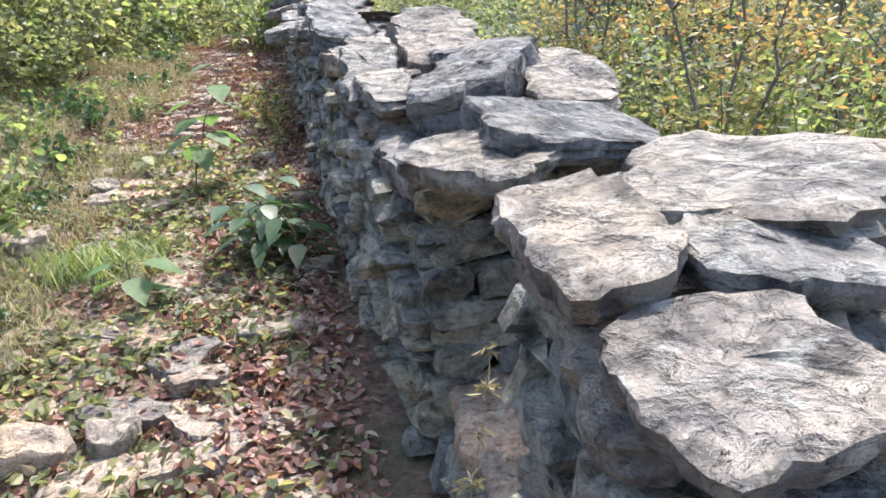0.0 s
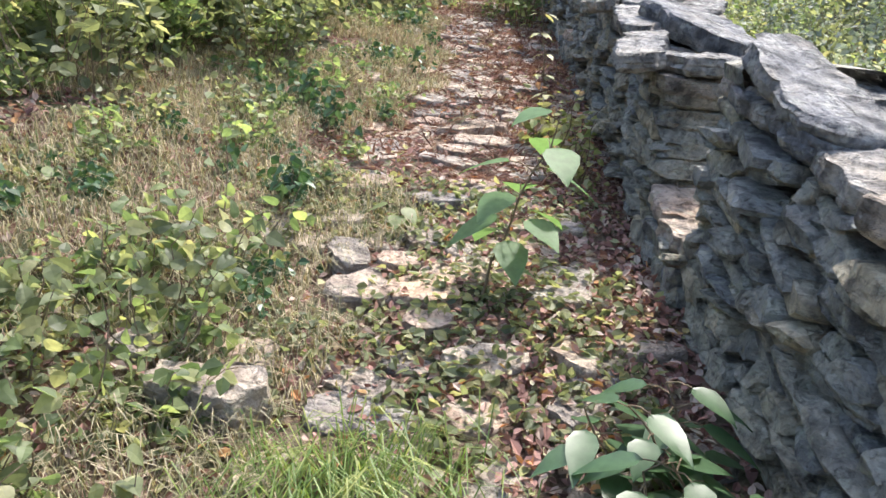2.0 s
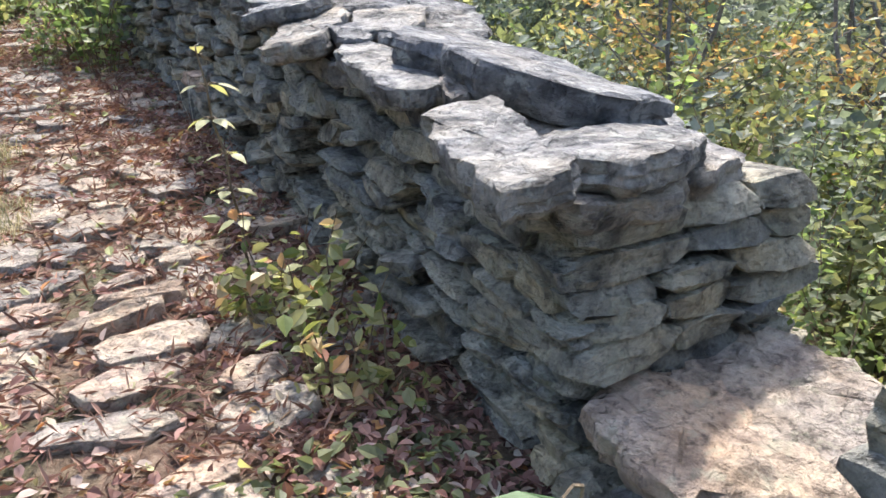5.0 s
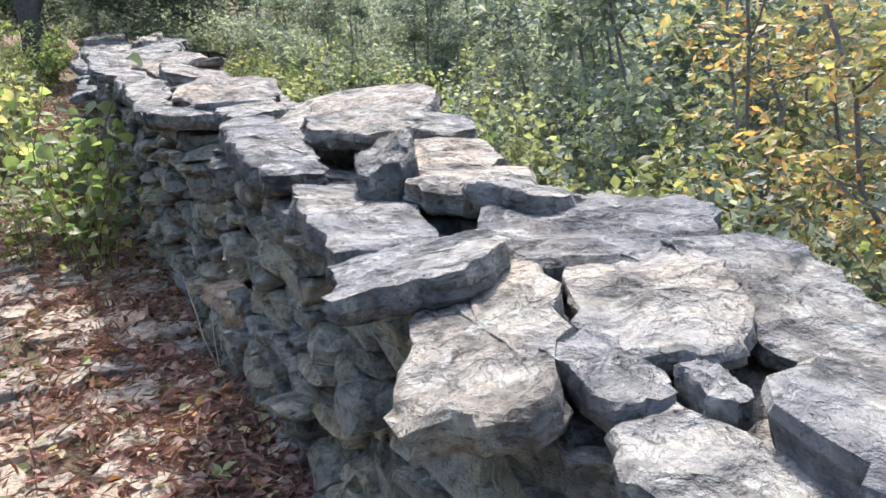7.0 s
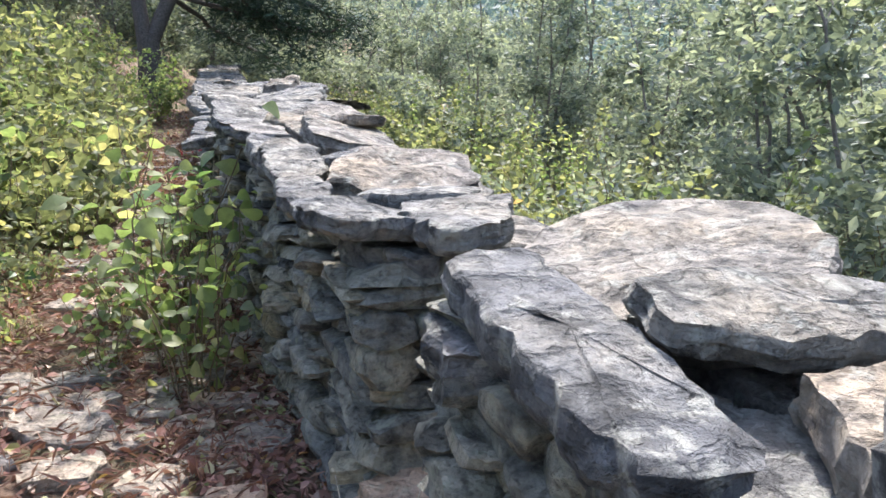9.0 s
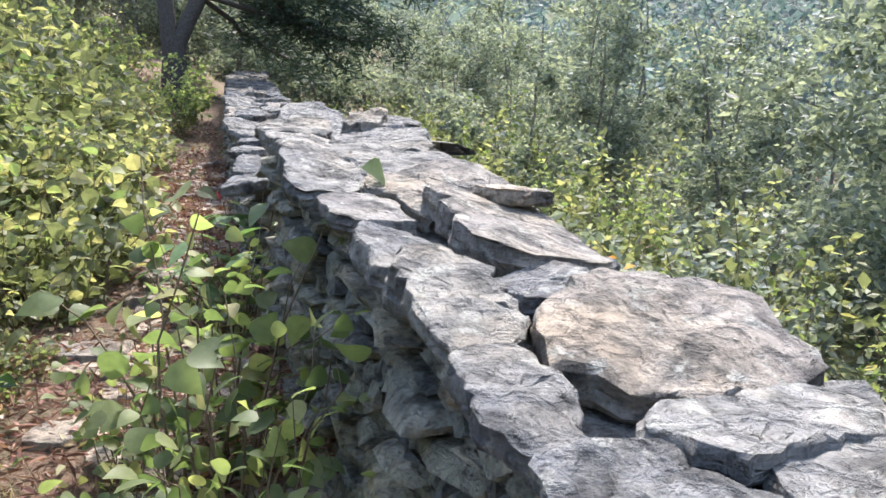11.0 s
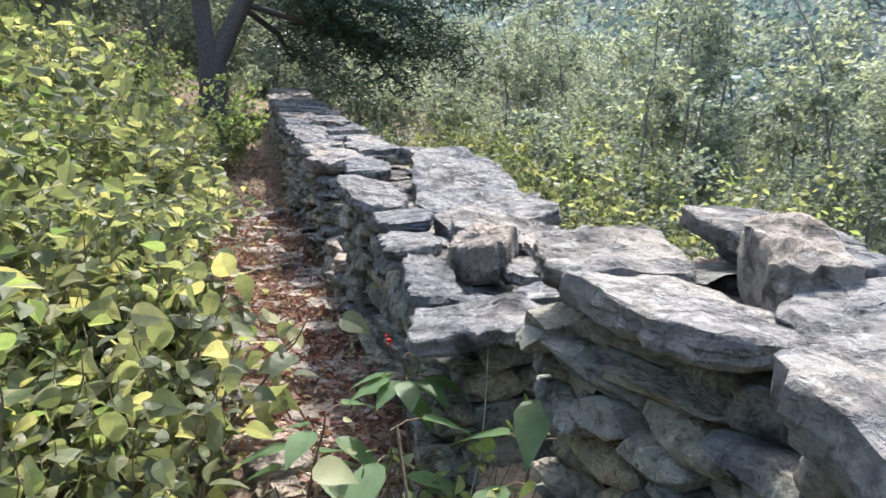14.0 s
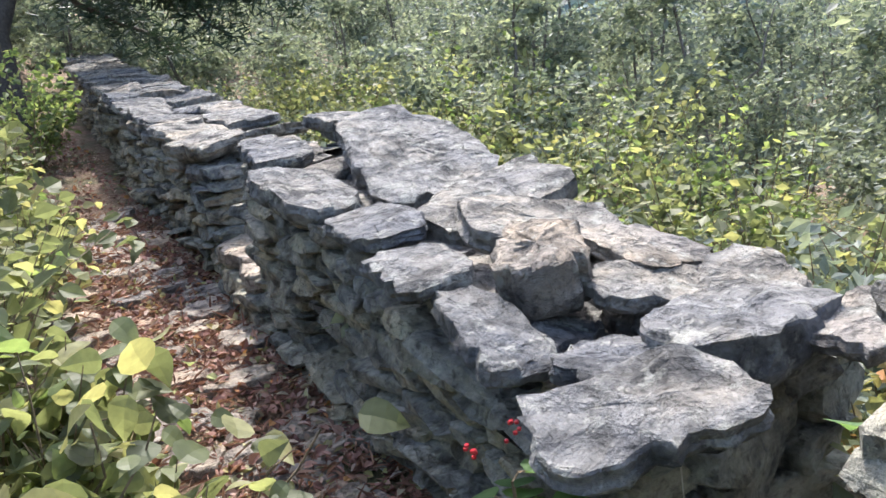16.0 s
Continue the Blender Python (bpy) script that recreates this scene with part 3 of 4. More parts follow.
for k in range(72):
    y = rng.uniform(7.4, 15.5)
    x = np.interp(y, (7.4, 8.5, 12, 15), (-0.25, -0.12, 0.05, 0.25)) - abs(rng.normal(0, 0.55))
    near = abs(x + 0.08) < 0.55 and y < 9.2
    set_bush(EDGE[k % 3], x, y, rng.uniform(0.35, 0.55) if near else rng.uniform(0.7, 1.25), rng.uniform(0, 6.28), "edge_plant",
             "loose leafy plant spilling over the path's edge", "plant", "plants along the path's edge")
for k, (x, y) in enumerate(((-0.85, -0.35), (-1.05, -0.1), (-0.95, 0.35), (-1.25, 0.1), (-0.8, -1.4), (-1.1, -1.0), (-0.75, -2.2), (-1.3, -0.6))):
    set_bush(EDGE[(0, 1, 0)[k % 3]], x, y, 0.7 + 0.1 * (k % 3), k * 1.7, "ground_plant", "low plant with broad light-green leaves", "plant", "low plants")
for k in range(46):
    x, y = rng.uniform(-9, 6.5), rng.uniform(24, 44)
    plant_tree(WOODS[k % 4], x, y, rng.uniform(0.7, 1.2), rng.uniform(0, 6.28), "woodland_tree",
               "broadleaf tree in the woods beyond the wall's end", "tree", "trees ahead")
for k in range(60):
    x, y = rng.uniform(-11, -3.2), rng.uniform(-3, 26)
    plant_tree(WOODS[k % 4], x, y, rng.uniform(0.35, 0.6), rng.uniform(0, 6.28), "young_tree",
               "young broadleaf tree on the uphill side", "tree", "uphill trees")


def spiked_plant(name, label, x, y, height, leaves, size, mat, seed, lean=(0, 0), broad=0.9, category="plant", low=0.3):
    """A single stalk with leaves in turn along it."""
    r = np.random.default_rng(seed)
    root = new(name)
    root.location = (x, y, float(ground_z(x, y)))
    tagged(root, label, category)
    st = bent((0, 0, -0.03), (lean[0], lean[1], height), r, 9, 0.05)
    part("stalk", mesh("stalk", *tube_arrays(st, 0.007, 0.003, 6), TWIG, True), root)
    for k in range(leaves):
        t = low + (1 - low) * (k + 1) / leaves
        p = st[min(8, int(t * 8))]
        a = k * 2.4 + r.uniform(-0.4, 0.4)
        q = p + np.array((math.cos(a), math.sin(a), 0.25)) * size * r.uniform(0.25, 0.6)
        tube = tube_arrays([p, (p + q) / 2 + (0, 0, 0.01), q], 0.003, 0.002, 4)
        L = np.array((math.cos(a), math.sin(a), -0.25 - 0.4 * r.random())) * size * r.uniform(0.8, 1.2)
        W = np.cross(unit(L), (0, 0, 1)) * size * broad
        U = np.array((0, 0, size))
        prof = ((0, 0, 0), (0.1, 0.33, 0.03), (0.3, 0.5, 0.06), (0.55, 0.42, 0.05), (0.8, 0.2, 0), (1, 0, -0.08))
        mid = [q + L * s + U * (0.02 + h - 0.05) for s, w, h in prof]
        lf = [q + L * s + W * w + U * h for s, w, h in prof]
        rt = [q + L * s - W * w + U * h for s, w, h in prof]
        v = mid + lf + rt
        f = [(i, i + 1, 7 + i, 6 + i) for i in range(5)] + [(i + 1, i, 12 + i, 13 + i) for i in range(5)]
        lob = part("leaf", mesh("leaf", v, f, mat, True), root)
        part("leaf_stem", mesh("leaf_stem", *tube, TWIG), lob)
    return root


spiked_plant("broadleaf_seedling", "tall seedling with large drooping green leaves", 0.22, 0.35, 0.86, 13, 0.19, SEEDLEAF, 3, (0.17, 0.1))
spiked_plant("broadleaf_seedling", "small seedling with two pale broad leaves", 0.1, -1.27, 0.24, 6, 0.17, SEEDLEAF, 4)
spiked_plant("broadleaf_seedling", "small pale green seedling on the path", -0.2, 1.0, 0.16, 6, 0.12, BRIGHT, 5)
for k, (x, y, h, n) in enumerate(((0.93, -0.95, 0.42, 12), (0.86, -0.8, 0.4, 11), (0.95, -0.62, 0.36, 11), (0.78, -0.95, 0.3, 9), (0.74, -0.72, 0.3, 9), (1.0, -1.1, 0.34, 9))):
    spiked_plant("wall_foot_plant", "dark green leafy plant leaning from the wall's foot", x, y, h, n, 0.16, DEEP, 10 + k, (-0.16, -0.08), 0.62)
spiked_plant("vine_shoot", "thin shoot with pale and reddening leaves", 0.62, 2.75, 0.92, 20, 0.068, PALE, 21, (-0.15, -0.35), 0.75)
set_bush(bush_meshes(22, 0.42, 0.34, 240, 0.06, PALE, 12, 0.7), 0.66, 2.25, 1.0, 0.3, "turning_bush", "small bush with pale green and reddish leaves at the wall's foot", "bush", "")
set_bush(bush_meshes(23, 0.36, 0.26, 130, 0.06, PALE, 9, 0.7), 0.7, 1.85, 1.0, 1.3, "turning_bush", "small bush with pale green and reddish leaves at the wall's foot", "bush", "")
LOOSE = [bush_meshes(75 + k, 1.0, 0.36, 105, 0.095, BRIGHT, 9, 0.78, "round", True) for k in range(3)]
for k, (x, y, sc) in enumerate(((0.5, 6.95, 0.95), (0.42, 7.35, 1.1), (0.62, 7.6, 0.9), (0.55, 6.6, 0.8), (-0.85, 7.3, 0.95), (-0.95, 6.8, 0.9), (-0.8, 7.8, 0.9), (-1.15, 7.4, 1.15), (-0.85, 6.3, 0.75), (0.2, 7.5, 0.55), (0.15, 7.0, 0.5), (0.62, 8.85, 0.6), (0.5, 9.1, 0.5), (0.72, 9.0, 0.55))):
    set_bush(LOOSE[k % 3], x, y, sc, k * 1.1, "sapling", "loose sapling with large sunlit green leaves", "sapling", "saplings beside the wall")
berries = spiked_plant("berry_plant", "leafy plant with clusters of small red berries", 0.7, 9.53, 0.66, 14, 0.13, SEEDLEAF, 50, (0.02, -0.04), 0.75, low=0.82)
bm = bmesh.new()
bmesh.ops.create_icosphere(bm, subdivisions=1, radius=0.0065)
berry_me = bpy.data.meshes.new("berry")
bm.to_mesh(berry_me)
bm.free()
berry_me.materials.append(BERRY)
for k in range(18):
    ob = part("berry", berry_me, berries)
    ob.location = Vector(((0.02, -0.05, 0.68), (0.06, -0.03, 0.67), (-0.06, 0.0, 0.64))[k % 3]) + Vector(rng.normal(0, 0.014, 3))
for k, (x, y, h) in enumerate(((0.45, 9.15, 0.5), (0.78, 8.87, 0.82), (0.35, 9.6, 0.35))):
    spiked_plant("sapling", "young plant with broad bright green leaves by the gap", x, y, h, 9, 0.19, SEEDLEAF, 55 + k, (0.05, -0.05), 0.6, "sapling")

# pine beyond the path
pine = tagged(new("pine_tree"), "dark forked pine tree with spreading boughs", "tree")
PX, PY = 0.55, 19.6
pine.location = (PX, PY, float(ground_z(PX, PY)))
pr = np.random.default_rng(5)
trunk = [tube_arrays(bent((0, 0, -0.3), (0.0, 0, 1.2), pr, 5, 0.02), 0.25, 0.2, 10),
         tube_arrays(bent((0.05, 0, 1.05), (1.9, 0.4, 4.9), pr, 8, 0.03), 0.15, 0.09, 8),
         tube_arrays(bent((-0.06, 0, 1.05), (-0.12, 0.4, 5.2), pr, 8, 0.04), 0.15, 0.1, 8)]
needles = []
for k in range(30):
    if k % 4:
        up = pr.uniform(0.2, 0.95)
        p = np.array((0.05 + 1.85 * up, 0.4 * up, 1.05 + 3.85 * up))
        a = pr.uniform(-0.8, 0.9)
    else:
        p, a = np.array((-0.1, 0.3, 2.8 + 2.2 * pr.random())), pr.uniform(0, 6.28)
    ln = pr.uniform(2.0, 4.6)
    drop = pr.uniform(-0.42, -0.05) if k % 4 else pr.uniform(-0.1, 0.2)
    limb = bent(p, p + np.array((math.cos(a) * ln, math.sin(a) * ln, drop * ln)), pr, 9, 0.09)
    trunk.append(tube_arrays(limb, 0.06, 0.015, 5))
    pts = limb[pr.integers(3, 9, 900)] + pr.normal(0, 0.24, (900, 3)) * (1, 1, 0.55)
    needles.append(leaf_arrays(pts, 0.2, pr, 0.2, 0.14, fine=False))
part("trunk", mesh("trunk", *merge(trunk), BARK, True), pine)
part("crown", mesh("crown", *merge(needles), NEEDLE), pine)
set_bush(bush_meshes(71, 1.35, 0.8, 1300, 0.075, BRIGHT, 16, 0.7), 0.35, 17.3, 1.0, 0.0, "golden_bush", "dense yellow-green bush under the pine", "bush", "")

# ---- litter, grass ----
def scatter(n, x0, x1, y0, y1, lift, r):
    lift = max(lift, 0.005)
    x, y = r.uniform(x0, x1, n), r.uniform(y0, y1, n)
    return np.stack([x, y, ground_z(x, y) + r.uniform(0.004, lift, n)], 1)


lr = np.random.default_rng(11)
pts = np.concatenate([scatter(18000, -2.8, 1.15, -5, 1.8, 0.035, lr), scatter(8000, -2.8, 0.5, 1.8, 9, 0.045, lr), scatter(16000, 0.35, 1.05, -4, 14, 0.035, lr), scatter(12000, -3, 1.2, 9, 20, 0.03, lr)])
v, f = leaf_arrays(pts, 0.048, lr, 0.75, 0.65)
tagged(new("fallen_leaves", mesh("fallen_leaves", v, f, LITTER)), "dry brown fallen leaves scattered on the path", "leaves", kind="stuff")
pts = scatter(21000, -3.2, 0.9, -4.5, 1.6, 0.07, lr)
pts = pts[fbm(pts[:, 0], pts[:, 1], 2.3) > -0.1 - 0.5 * np.clip(pts[:, 0] + 0.4, -1, 0.5)]
v, f = leaf_arrays(pts, 0.05, lr, 0.7, 0.7)
tagged(new("creeping_plants", mesh("creeping_plants", v, f, GREEN)), "small green creeping leaves over the ground", "plants", kind="stuff")


def blades(at, length, r, arch, wide=0.006):
    n = len(at)
    a = r.uniform(0, 6.28, n)
    d = np.stack([np.cos(a), np.sin(a), np.zeros(n)], 1)
    s = np.stack([-np.sin(a), np.cos(a), np.zeros(n)], 1) * wide / 2
    ln = (length * r.uniform(0.5, 1.2, n))[:, None]
    up = np.array((0, 0, 1.0))
    m = at + ln * (0.6 * up + 0.3 * arch * d)
    e = at + ln * ((0.95 - 0.55 * arch) * up + 0.9 * arch * d)
    v = np.stack([at - s, at + s, m + s * 0.8, e, m - s * 0.8], 1).reshape(-1, 3)
    k = np.arange(n)[:, None] * 5
    return v, [tuple(q) for q in (k + (0, 1, 2, 4)).tolist()] + [tuple(q) for q in (k + (4, 2, 3)).tolist()]


pts = scatter(80000, -3.6, 0.45, -3, 7.5, 0.0, lr)
pts = pts[(fbm(pts[:, 0], pts[:, 1], 1.6, 3.0) > -0.3) & (pts[:, 0] < -0.3 + 0.3 * fbm(pts[:, 0], pts[:, 1], 3.0))]
tagged(new("dry_grass", mesh("dry_grass", *blades(pts, 0.17, lr, 0.95, 0.0045), STRAW)), "straw-coloured dry grass and weeds", "grass", kind="stuff")
tx, ty = -0.12, -0.86
pts = np.stack([lr.normal(tx, 0.17, 420), lr.normal(ty, 0.1, 420), np.zeros(420)], 1)
pts[:, 2] = ground_z(pts[:, 0], pts[:, 1])
tagged(new("grass_tuft", mesh("grass_tuft", *blades(pts, 0.27, lr, 1.5, 0.006), GRASS)), "long arching green grass tuft", "grass", kind="stuff")
under = []
for n, x0, x1, y0, y1, h in ((52000, 3.2, 24, -6, 32, 0.7), (26000, -10, -2.4, -5, 24, 0.3)):
    p = scatter(n, x0, x1, y0, y1, 0.02, lr)
    p[:, 2] += h * lr.random(n) ** 1.5 * (0.6 + 0.6 * fbm(p[:, 0], p[:, 1], 1.1))
    under.append(leaf_arrays(p, 0.11, lr, 0.5, 0.6, False))
tagged(new("undergrowth", mesh("undergrowth", *merge(under), GREEN)), "leafy green undergrowth covering the slopes", "undergrowth", kind="stuff")
pts = np.concatenate([scatter(15000, 0.2, 1.05, 1.6, 15, 0.03, lr), scatter(10000, -0.9, 0.6, 1.6, 9, 0.045, lr)])
v, f = leaf_arrays(pts, 0.085, lr, 1.6, 0.06, False)
tagged(new("pine_needles", mesh("pine_needles", v, f, NEEDLEFALL)), "red-brown fallen pine needles along the wall's foot", "pine needles", kind="stuff")
# a seeding grass stalk in the first gap
grass = tagged(new("seeding_grass"), "arching grass stalk with a pale feathery seed head", "grass")
grass.location = (1.12, -3.75, float(ground_z(1.12, -3.75)))
gr = np.random.default_rng(9)
line = bent((0, 0, -0.02), (0.3, 0.35, 0.72), gr, 10, 0.03)
part("stalk", mesh("stalk", *tube_arrays(line, 0.003, 0.0015, 5), STRAW), grass)
heads = line[gr.integers(6, 10, 60)] + gr.normal(0, 0.008, (60, 3))
part("seed_head", mesh("seed_head", *leaf_arrays(heads, 0.035, gr, 0.1, 0.2), STRAW), grass, "pale feathery seed head")


def dry_stalk(x, y, z, tips, label):
    """Bleached stalks that spring from one foot."""
    root = tagged(new("dry_stalk"), label, "stalk")
    root.location = (x, y, z)
    for k, tip in enumerate(tips):
        part("stem", mesh("stem", *tube_arrays(bent((0, 0, -0.02), tip, gr, 6, 0.04), 0.003, 0.0015, 5), PALESTALK, True), root)


dry_stalk(0.88, 5.05, float(ground_z(0.88, 5.05)), ((0.0, -0.05, 0.42), (0.16, 0.02, 0.4), (-0.08, 0.1, 0.4)), "bleached dry stalks standing in the gap of the wall")
dry_stalk(0.74, 9.05, float(ground_z(0.74, 9.05)), ((0.09, 0.08, 0.8), (0.1, -0.05, 0.45), (0.22, -0.1, 0.3)), "thin pale dry stalks before the wall's broken end")
twigs = []
for p in scatter(420, -1.8, 1.0, -4.5, 13, 0.02, lr):
    a, ln = lr.uniform(0, 6.28), lr.uniform(0.08, 0.35)
    twigs.append(tube_arrays(bent(p, p + np.array((math.cos(a) * ln, math.sin(a) * ln, 0.14 * math.sin(a) * ln + 0.012)), lr, 4, 0.06), 0.003, 0.0015, 4))
tagged(new("twigs", mesh("twigs", *merge(twigs), TWIG)), "thin dry twigs and stalks on the ground", "twigs", kind="stuff")

# ---- paving and loose stones on the path ----
PAVERS = [slab_mesh(1, 1, 1, 300 + k, PAVE, 0.42, 0.7, 16) for k in range(10)]
spots = []


def pave(x, y, w, l, h, turn, proud):
    ob = new("paving_stone", PAVERS[len(spots) % 10])
    ob.parent = ground
    slope = math.atan(0.14)
    ob.matrix_basis = Matrix.LocRotScale((x, y, float(ground_z(x, y)) + proud - h / 2), Euler((slope + rng.normal(0, 0.05), rng.normal(0, 0.05), turn)), (w, l, h))
    spots.append((x, y, max(w, l) / 2))


for x, y, w, l, h, turn, proud in ((0.06, 2.6, 0.42, 0.11, 0.12, 0.05, 0.06), (0.2, 2.74, 0.34, 0.11, 0.12, -0.1, 0.07), (0.18, 2.38, 0.4, 0.22, 0.1, 0.1, 0.05),
                                   (-0.66, -0.52, 0.44, 0.24, 0.24, 0.1, 0.11), (-0.05, -2.45, 0.3, 0.26, 0.2, 0.4, 0.08), (0.24, -2.4, 0.2, 0.24, 0.2, 0.2, 0.08),
                                   (-0.3, 0.3, 0.3, 0.24, 0.1, 0.6, 0.05), (-0.4, 0.62, 0.2, 0.3, 0.14, 0.5, 0.07), (-0.15, 0.62, 0.24, 0.18, 0.1, 0.1, 0.05),
                                   (0.5, -2.1, 0.26, 0.14, 0.1, 0.3, 0.05), (0.02, 0.1, 0.22, 0.16, 0.08, 0.1, 0.04), (0.55, 8.2, 0.24, 0.2, 0.1, 0.2, 0.05), (0.3, 9.9, 0.28, 0.22, 0.1, 0.4, 0.05)):
    pave(x, y, w, l, h, turn, proud)
for _ in range(3600):
    y = rng.uniform(-4.2, 15)
    full = 0.22 if y < 1.8 else 1.0 if y < 9 else 0.8
    mid = 0.15 if y < 7 else float(left(y)) - 0.42
    x = mid + rng.normal(0, (0.34 if y < 7 else 0.2) if y > 1.8 else 0.5)
    if x > left(y) - 0.1 or x < -1.0 or rng.random() > full or len(spots) >= 300:
        continue
    w, l = rng.uniform(0.18, 0.46), rng.uniform(0.14, 0.32)
    if any(abs(x - a) < (w / 2 + r) * 0.74 and abs(y - b) < (l / 2 + r * 0.6) * 0.8 for a, b, r in spots):
        continue
    pave(x, y, w, l, rng.uniform(0.06, 0.1), rng.normal(0, 0.3), rng.uniform(0.008, 0.036))

# ---- the dry-stone wall, stone by stone ----
for name, (y0, y1, z0, rise) in MERLONS.items():
    wall = tagged(new(name, core_mesh(y0 + 0.14, y1 - 0.14, z0, rise, 0.33, THICK - 0.06, 0.13)),
                  "dry-stone parapet of grey split rubble with rough cap slabs", "stone wall", kind="structure")
    tops = lambda y: z0 + rise * (y - y0)
    hole = HOLES.get(name)
    far_items = []
    limit = 15.2
    slope = math.atan(rise)

    def lay(me, at, size, turn):
        if name == "wall_6" and at[1] > limit:
            far_items.append((me, Matrix.LocRotScale(at, Euler(turn), size)))
        else:
            set_part(me, wall, "stone", at, size, turn)

    start = max(y0, -5.6)
    # face on the path side
    f = 0.0
    while f < 0.93:
        h = rng.uniform(0.045, 0.1)
        y = start + rng.uniform(0, 0.1)
        while y < y1 - 0.03:
            big = 1.0 if y < 15 else 1.5
            ln = min((rng.uniform(0.1, 0.24) if rng.random() < 0.6 else rng.uniform(0.2, 0.42)) * big, y1 - y + 0.02)
            yc = y + ln / 2
            g, t = float(ground_z(left(yc), yc)) - 0.08, tops(yc) - 0.11
            z = g + (t - g) * (f + h / 2)
            hh = h * (t - g)
            if not (hole and abs(yc - hole[0]) < 0.1 + ln / 2 and abs(z - hole[1]) < 0.09 + hh / 2):
                two = rng.random() < 0.22 and ln > 0.2
                for q in ((-0.25, 0.25) if two else (0,)):
                    lay(BLOCKS[int(rng.integers(0, 18))],
                        (float(left(yc)) + 0.125 + rng.normal(0, 0.032), yc, z + q * hh),
                        (rng.uniform(0.24, 0.29), ln * rng.uniform(0.93, 1.06), hh * rng.uniform(0.9, 1.12) * (0.52 if two else 1)),
                        (slope + rng.normal(0, 0.13), rng.normal(0, 0.09), rng.normal(0, 0.11)))
            y += ln
        f += h
    # both end faces
    for ye, out in ((y0, 1), (y1, -1)):
        if ye < -6 or ye > 20:
            continue
        z = float(ground_z(left(ye), ye)) - 0.05
        while z < tops(ye) - 0.1:
            hh = rng.uniform(0.07, 0.13)
            x = float(left(ye)) + 0.02
            while x < left(ye) + THICK:
                w = rng.uniform(0.16, 0.42)
                set_part(BLOCKS[int(rng.integers(0, 18))], wall, "stone", (x + w / 2, ye + out * (0.13 + rng.normal(0, 0.012)), z + hh / 2),
                         (rng.uniform(0.24, 0.3), w * 1.06, hh * 1.1), (rng.normal(0, 0.05), rng.normal(0, 0.05), out * math.pi / 2 + rng.normal(0, 0.06)))
                x += w
            z += hh
    # bedding layer of slabs under the caps, then the caps
    y = start
    while y < y1 - 0.1:
        for c in (0.2, 0.56):
            w, l = rng.uniform(0.34, 0.46), rng.uniform(0.3, 0.5)
            yc = min(y + 0.2, y1 - 0.16)
            me = slab_mesh(w, l, 0.09, int(rng.integers(0, 99999)), CAP)
            m = Matrix.LocRotScale((float(left(yc)) + c + rng.normal(0, 0.02), yc, tops(yc) - 0.1), Euler((slope, rng.normal(0, 0.05), rng.normal(0, 0.3))), None)
            ob = new("cap_slab", me)
            ob.parent, ob.matrix_basis = wall, m
        y += 0.33 if y < 15 else 0.42
    rows = CAPS.get(name)
    if not rows:
        rows = []
        y = start + 0.26
        while y < y1 - 0.2:
            cut = rng.uniform(0.28, 0.46)
            l1, l2 = rng.uniform(0.3, 0.6), rng.uniform(0.3, 0.6)
            rows.append((float(left(y)) + cut / 2 - 0.04, y + 0.1, cut, l1, rng.normal(0, 10)))
            rows.append((float(left(y)) + cut + (0.76 - cut) / 2, y + 0.25 * rng.random(), 0.78 - cut, l2, rng.normal(0, 10)))
            y += (l1 + l2) / 2
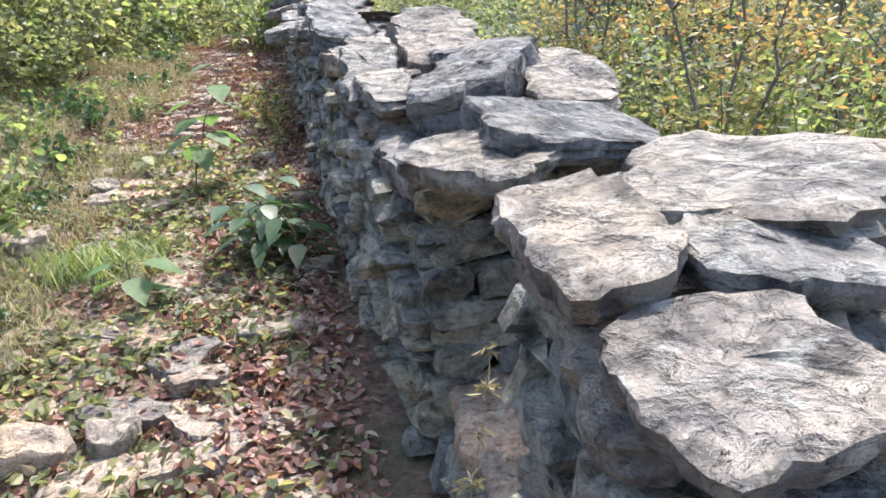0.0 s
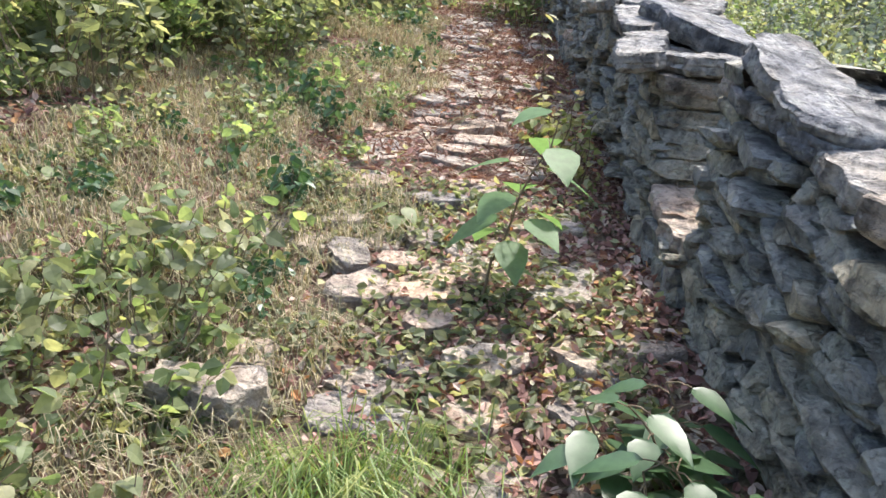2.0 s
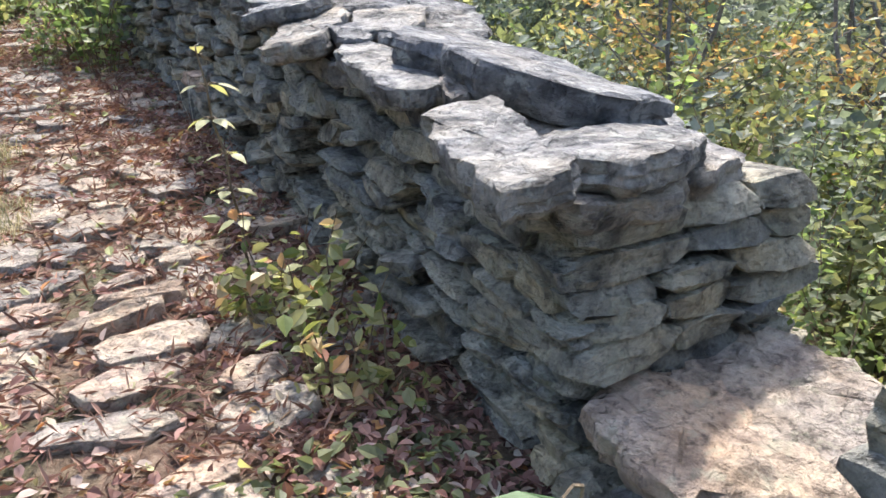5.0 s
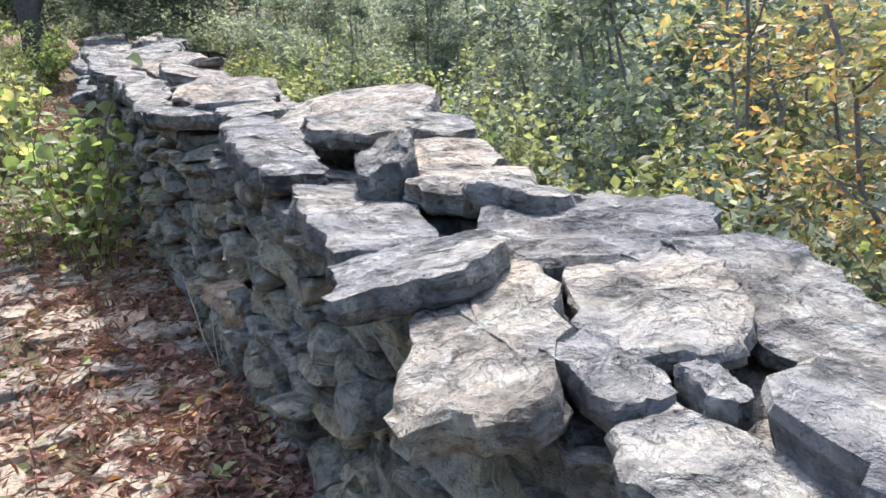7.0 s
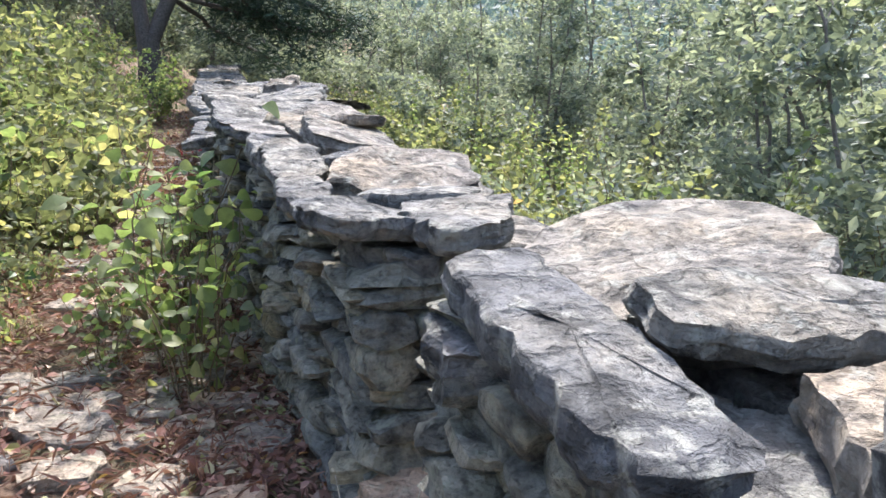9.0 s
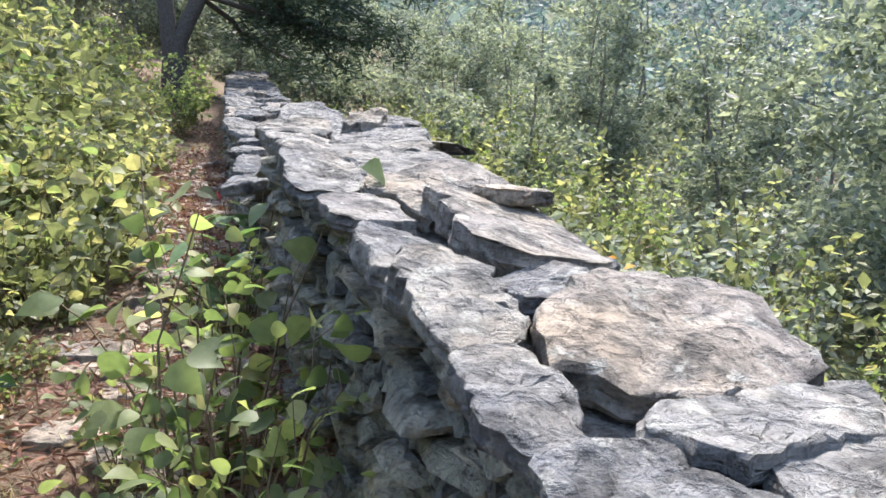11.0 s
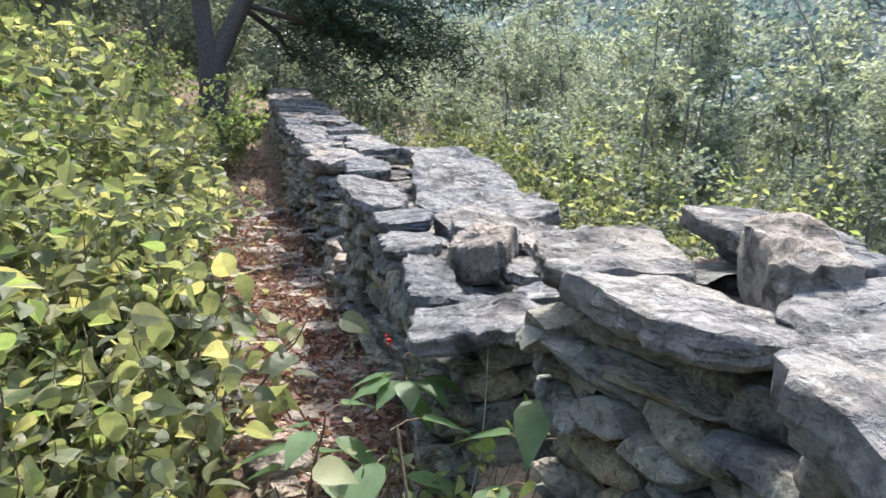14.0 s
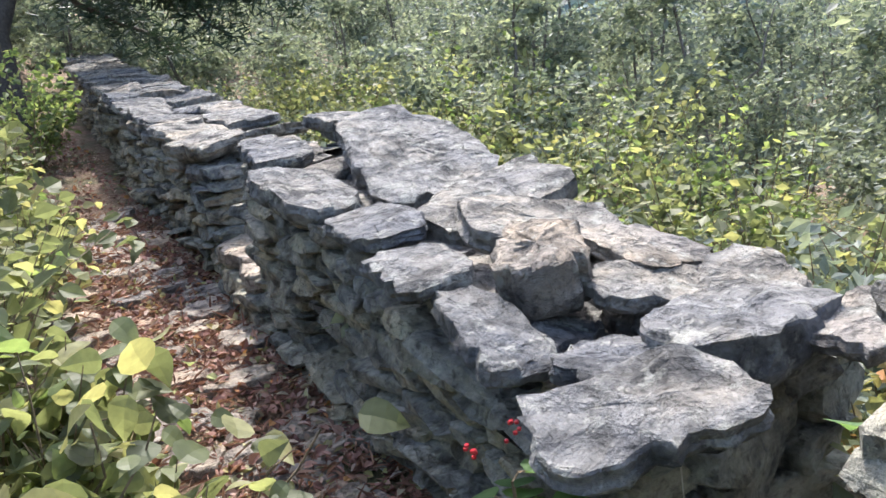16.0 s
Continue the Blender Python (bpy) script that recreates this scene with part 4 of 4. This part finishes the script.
    for k, (x, y, w, l, turn) in enumerate(rows):
        h = HEIGHTS.get(name, {}).get(k, min(0.112, max(0.05, 0.18 * math.sqrt(w * l) + rng.uniform(-0.01, 0.015))))
        me = slab_mesh(w * 1.07 + 0.015, l * 1.06 + 0.015, h, 500 + k + 40 * len(name) + int(abs(y0) * 100), CAP, 0.3 if h < 0.11 else 0.38)
        ob = new("cap_slab", me)
        ob.parent = wall
        ob.matrix_basis = Matrix.LocRotScale((x, y, tops(y) + 0.045 - h / 2 + (0.07 if h >= 0.15 else 0.0) + (0.03 if x > left(y) + 0.34 else 0.0) + (0.018, -0.018, 0.006, -0.01)[k % 4]), Euler((slope + rng.normal(0, 0.08), rng.normal(0, 0.08), radians(turn))), None)
    if far_items:
        joined("far_stones", far_items, wall)

# sills in the gaps
GAPS = ((-3.55, -2.75), (0.42, 1.17), (4.8, 5.32), (8.78, 9.27), (11.88, 12.62))
for k, (y0, y1) in enumerate(GAPS):
    g = float(ground_z(left(y0), y0))
    sill = tagged(new("sill_%d" % (k + 1), core_mesh(y0 - 0.1, y1 + 0.1, g + 0.2, 0.14, 0.1, THICK - 0.02, 0.0)), "low stone sill in the gap of the parapet", "stone sill", kind="structure")
    for c in range(4):
        yc = (y0 + y1) / 2 + (c % 2 - 0.5) * (y1 - y0) * 0.5
        me = slab_mesh(0.46, (y1 - y0) * 0.72, 0.1, 900 + 7 * k + c, PAVE)
        ob = new("sill_slab", me)
        ob.parent = sill
        ob.matrix_basis = Matrix.LocRotScale((float(left(yc)) + 0.2 + 0.36 * (c // 2), yc, g + 0.2 + 0.14 * (yc - y0) + 0.02), Euler((0.14, rng.normal(0, 0.05), rng.normal(0, 0.2))), None)
    for c in range(7):
        yc = y0 + (y1 - y0) * (c % 4 + 0.5) / 4
        set_part(BLOCKS[(3 * k + c) % 14], sill, "stone", (float(left(yc)) + 0.08, yc, g + 0.14 * (yc - y0) + 0.04 + 0.1 * (c // 4)),
                 (0.26, (y1 - y0) / 3.6, 0.13), (0.14 + rng.normal(0, 0.05), rng.normal(0, 0.05), rng.normal(0, 0.06)))
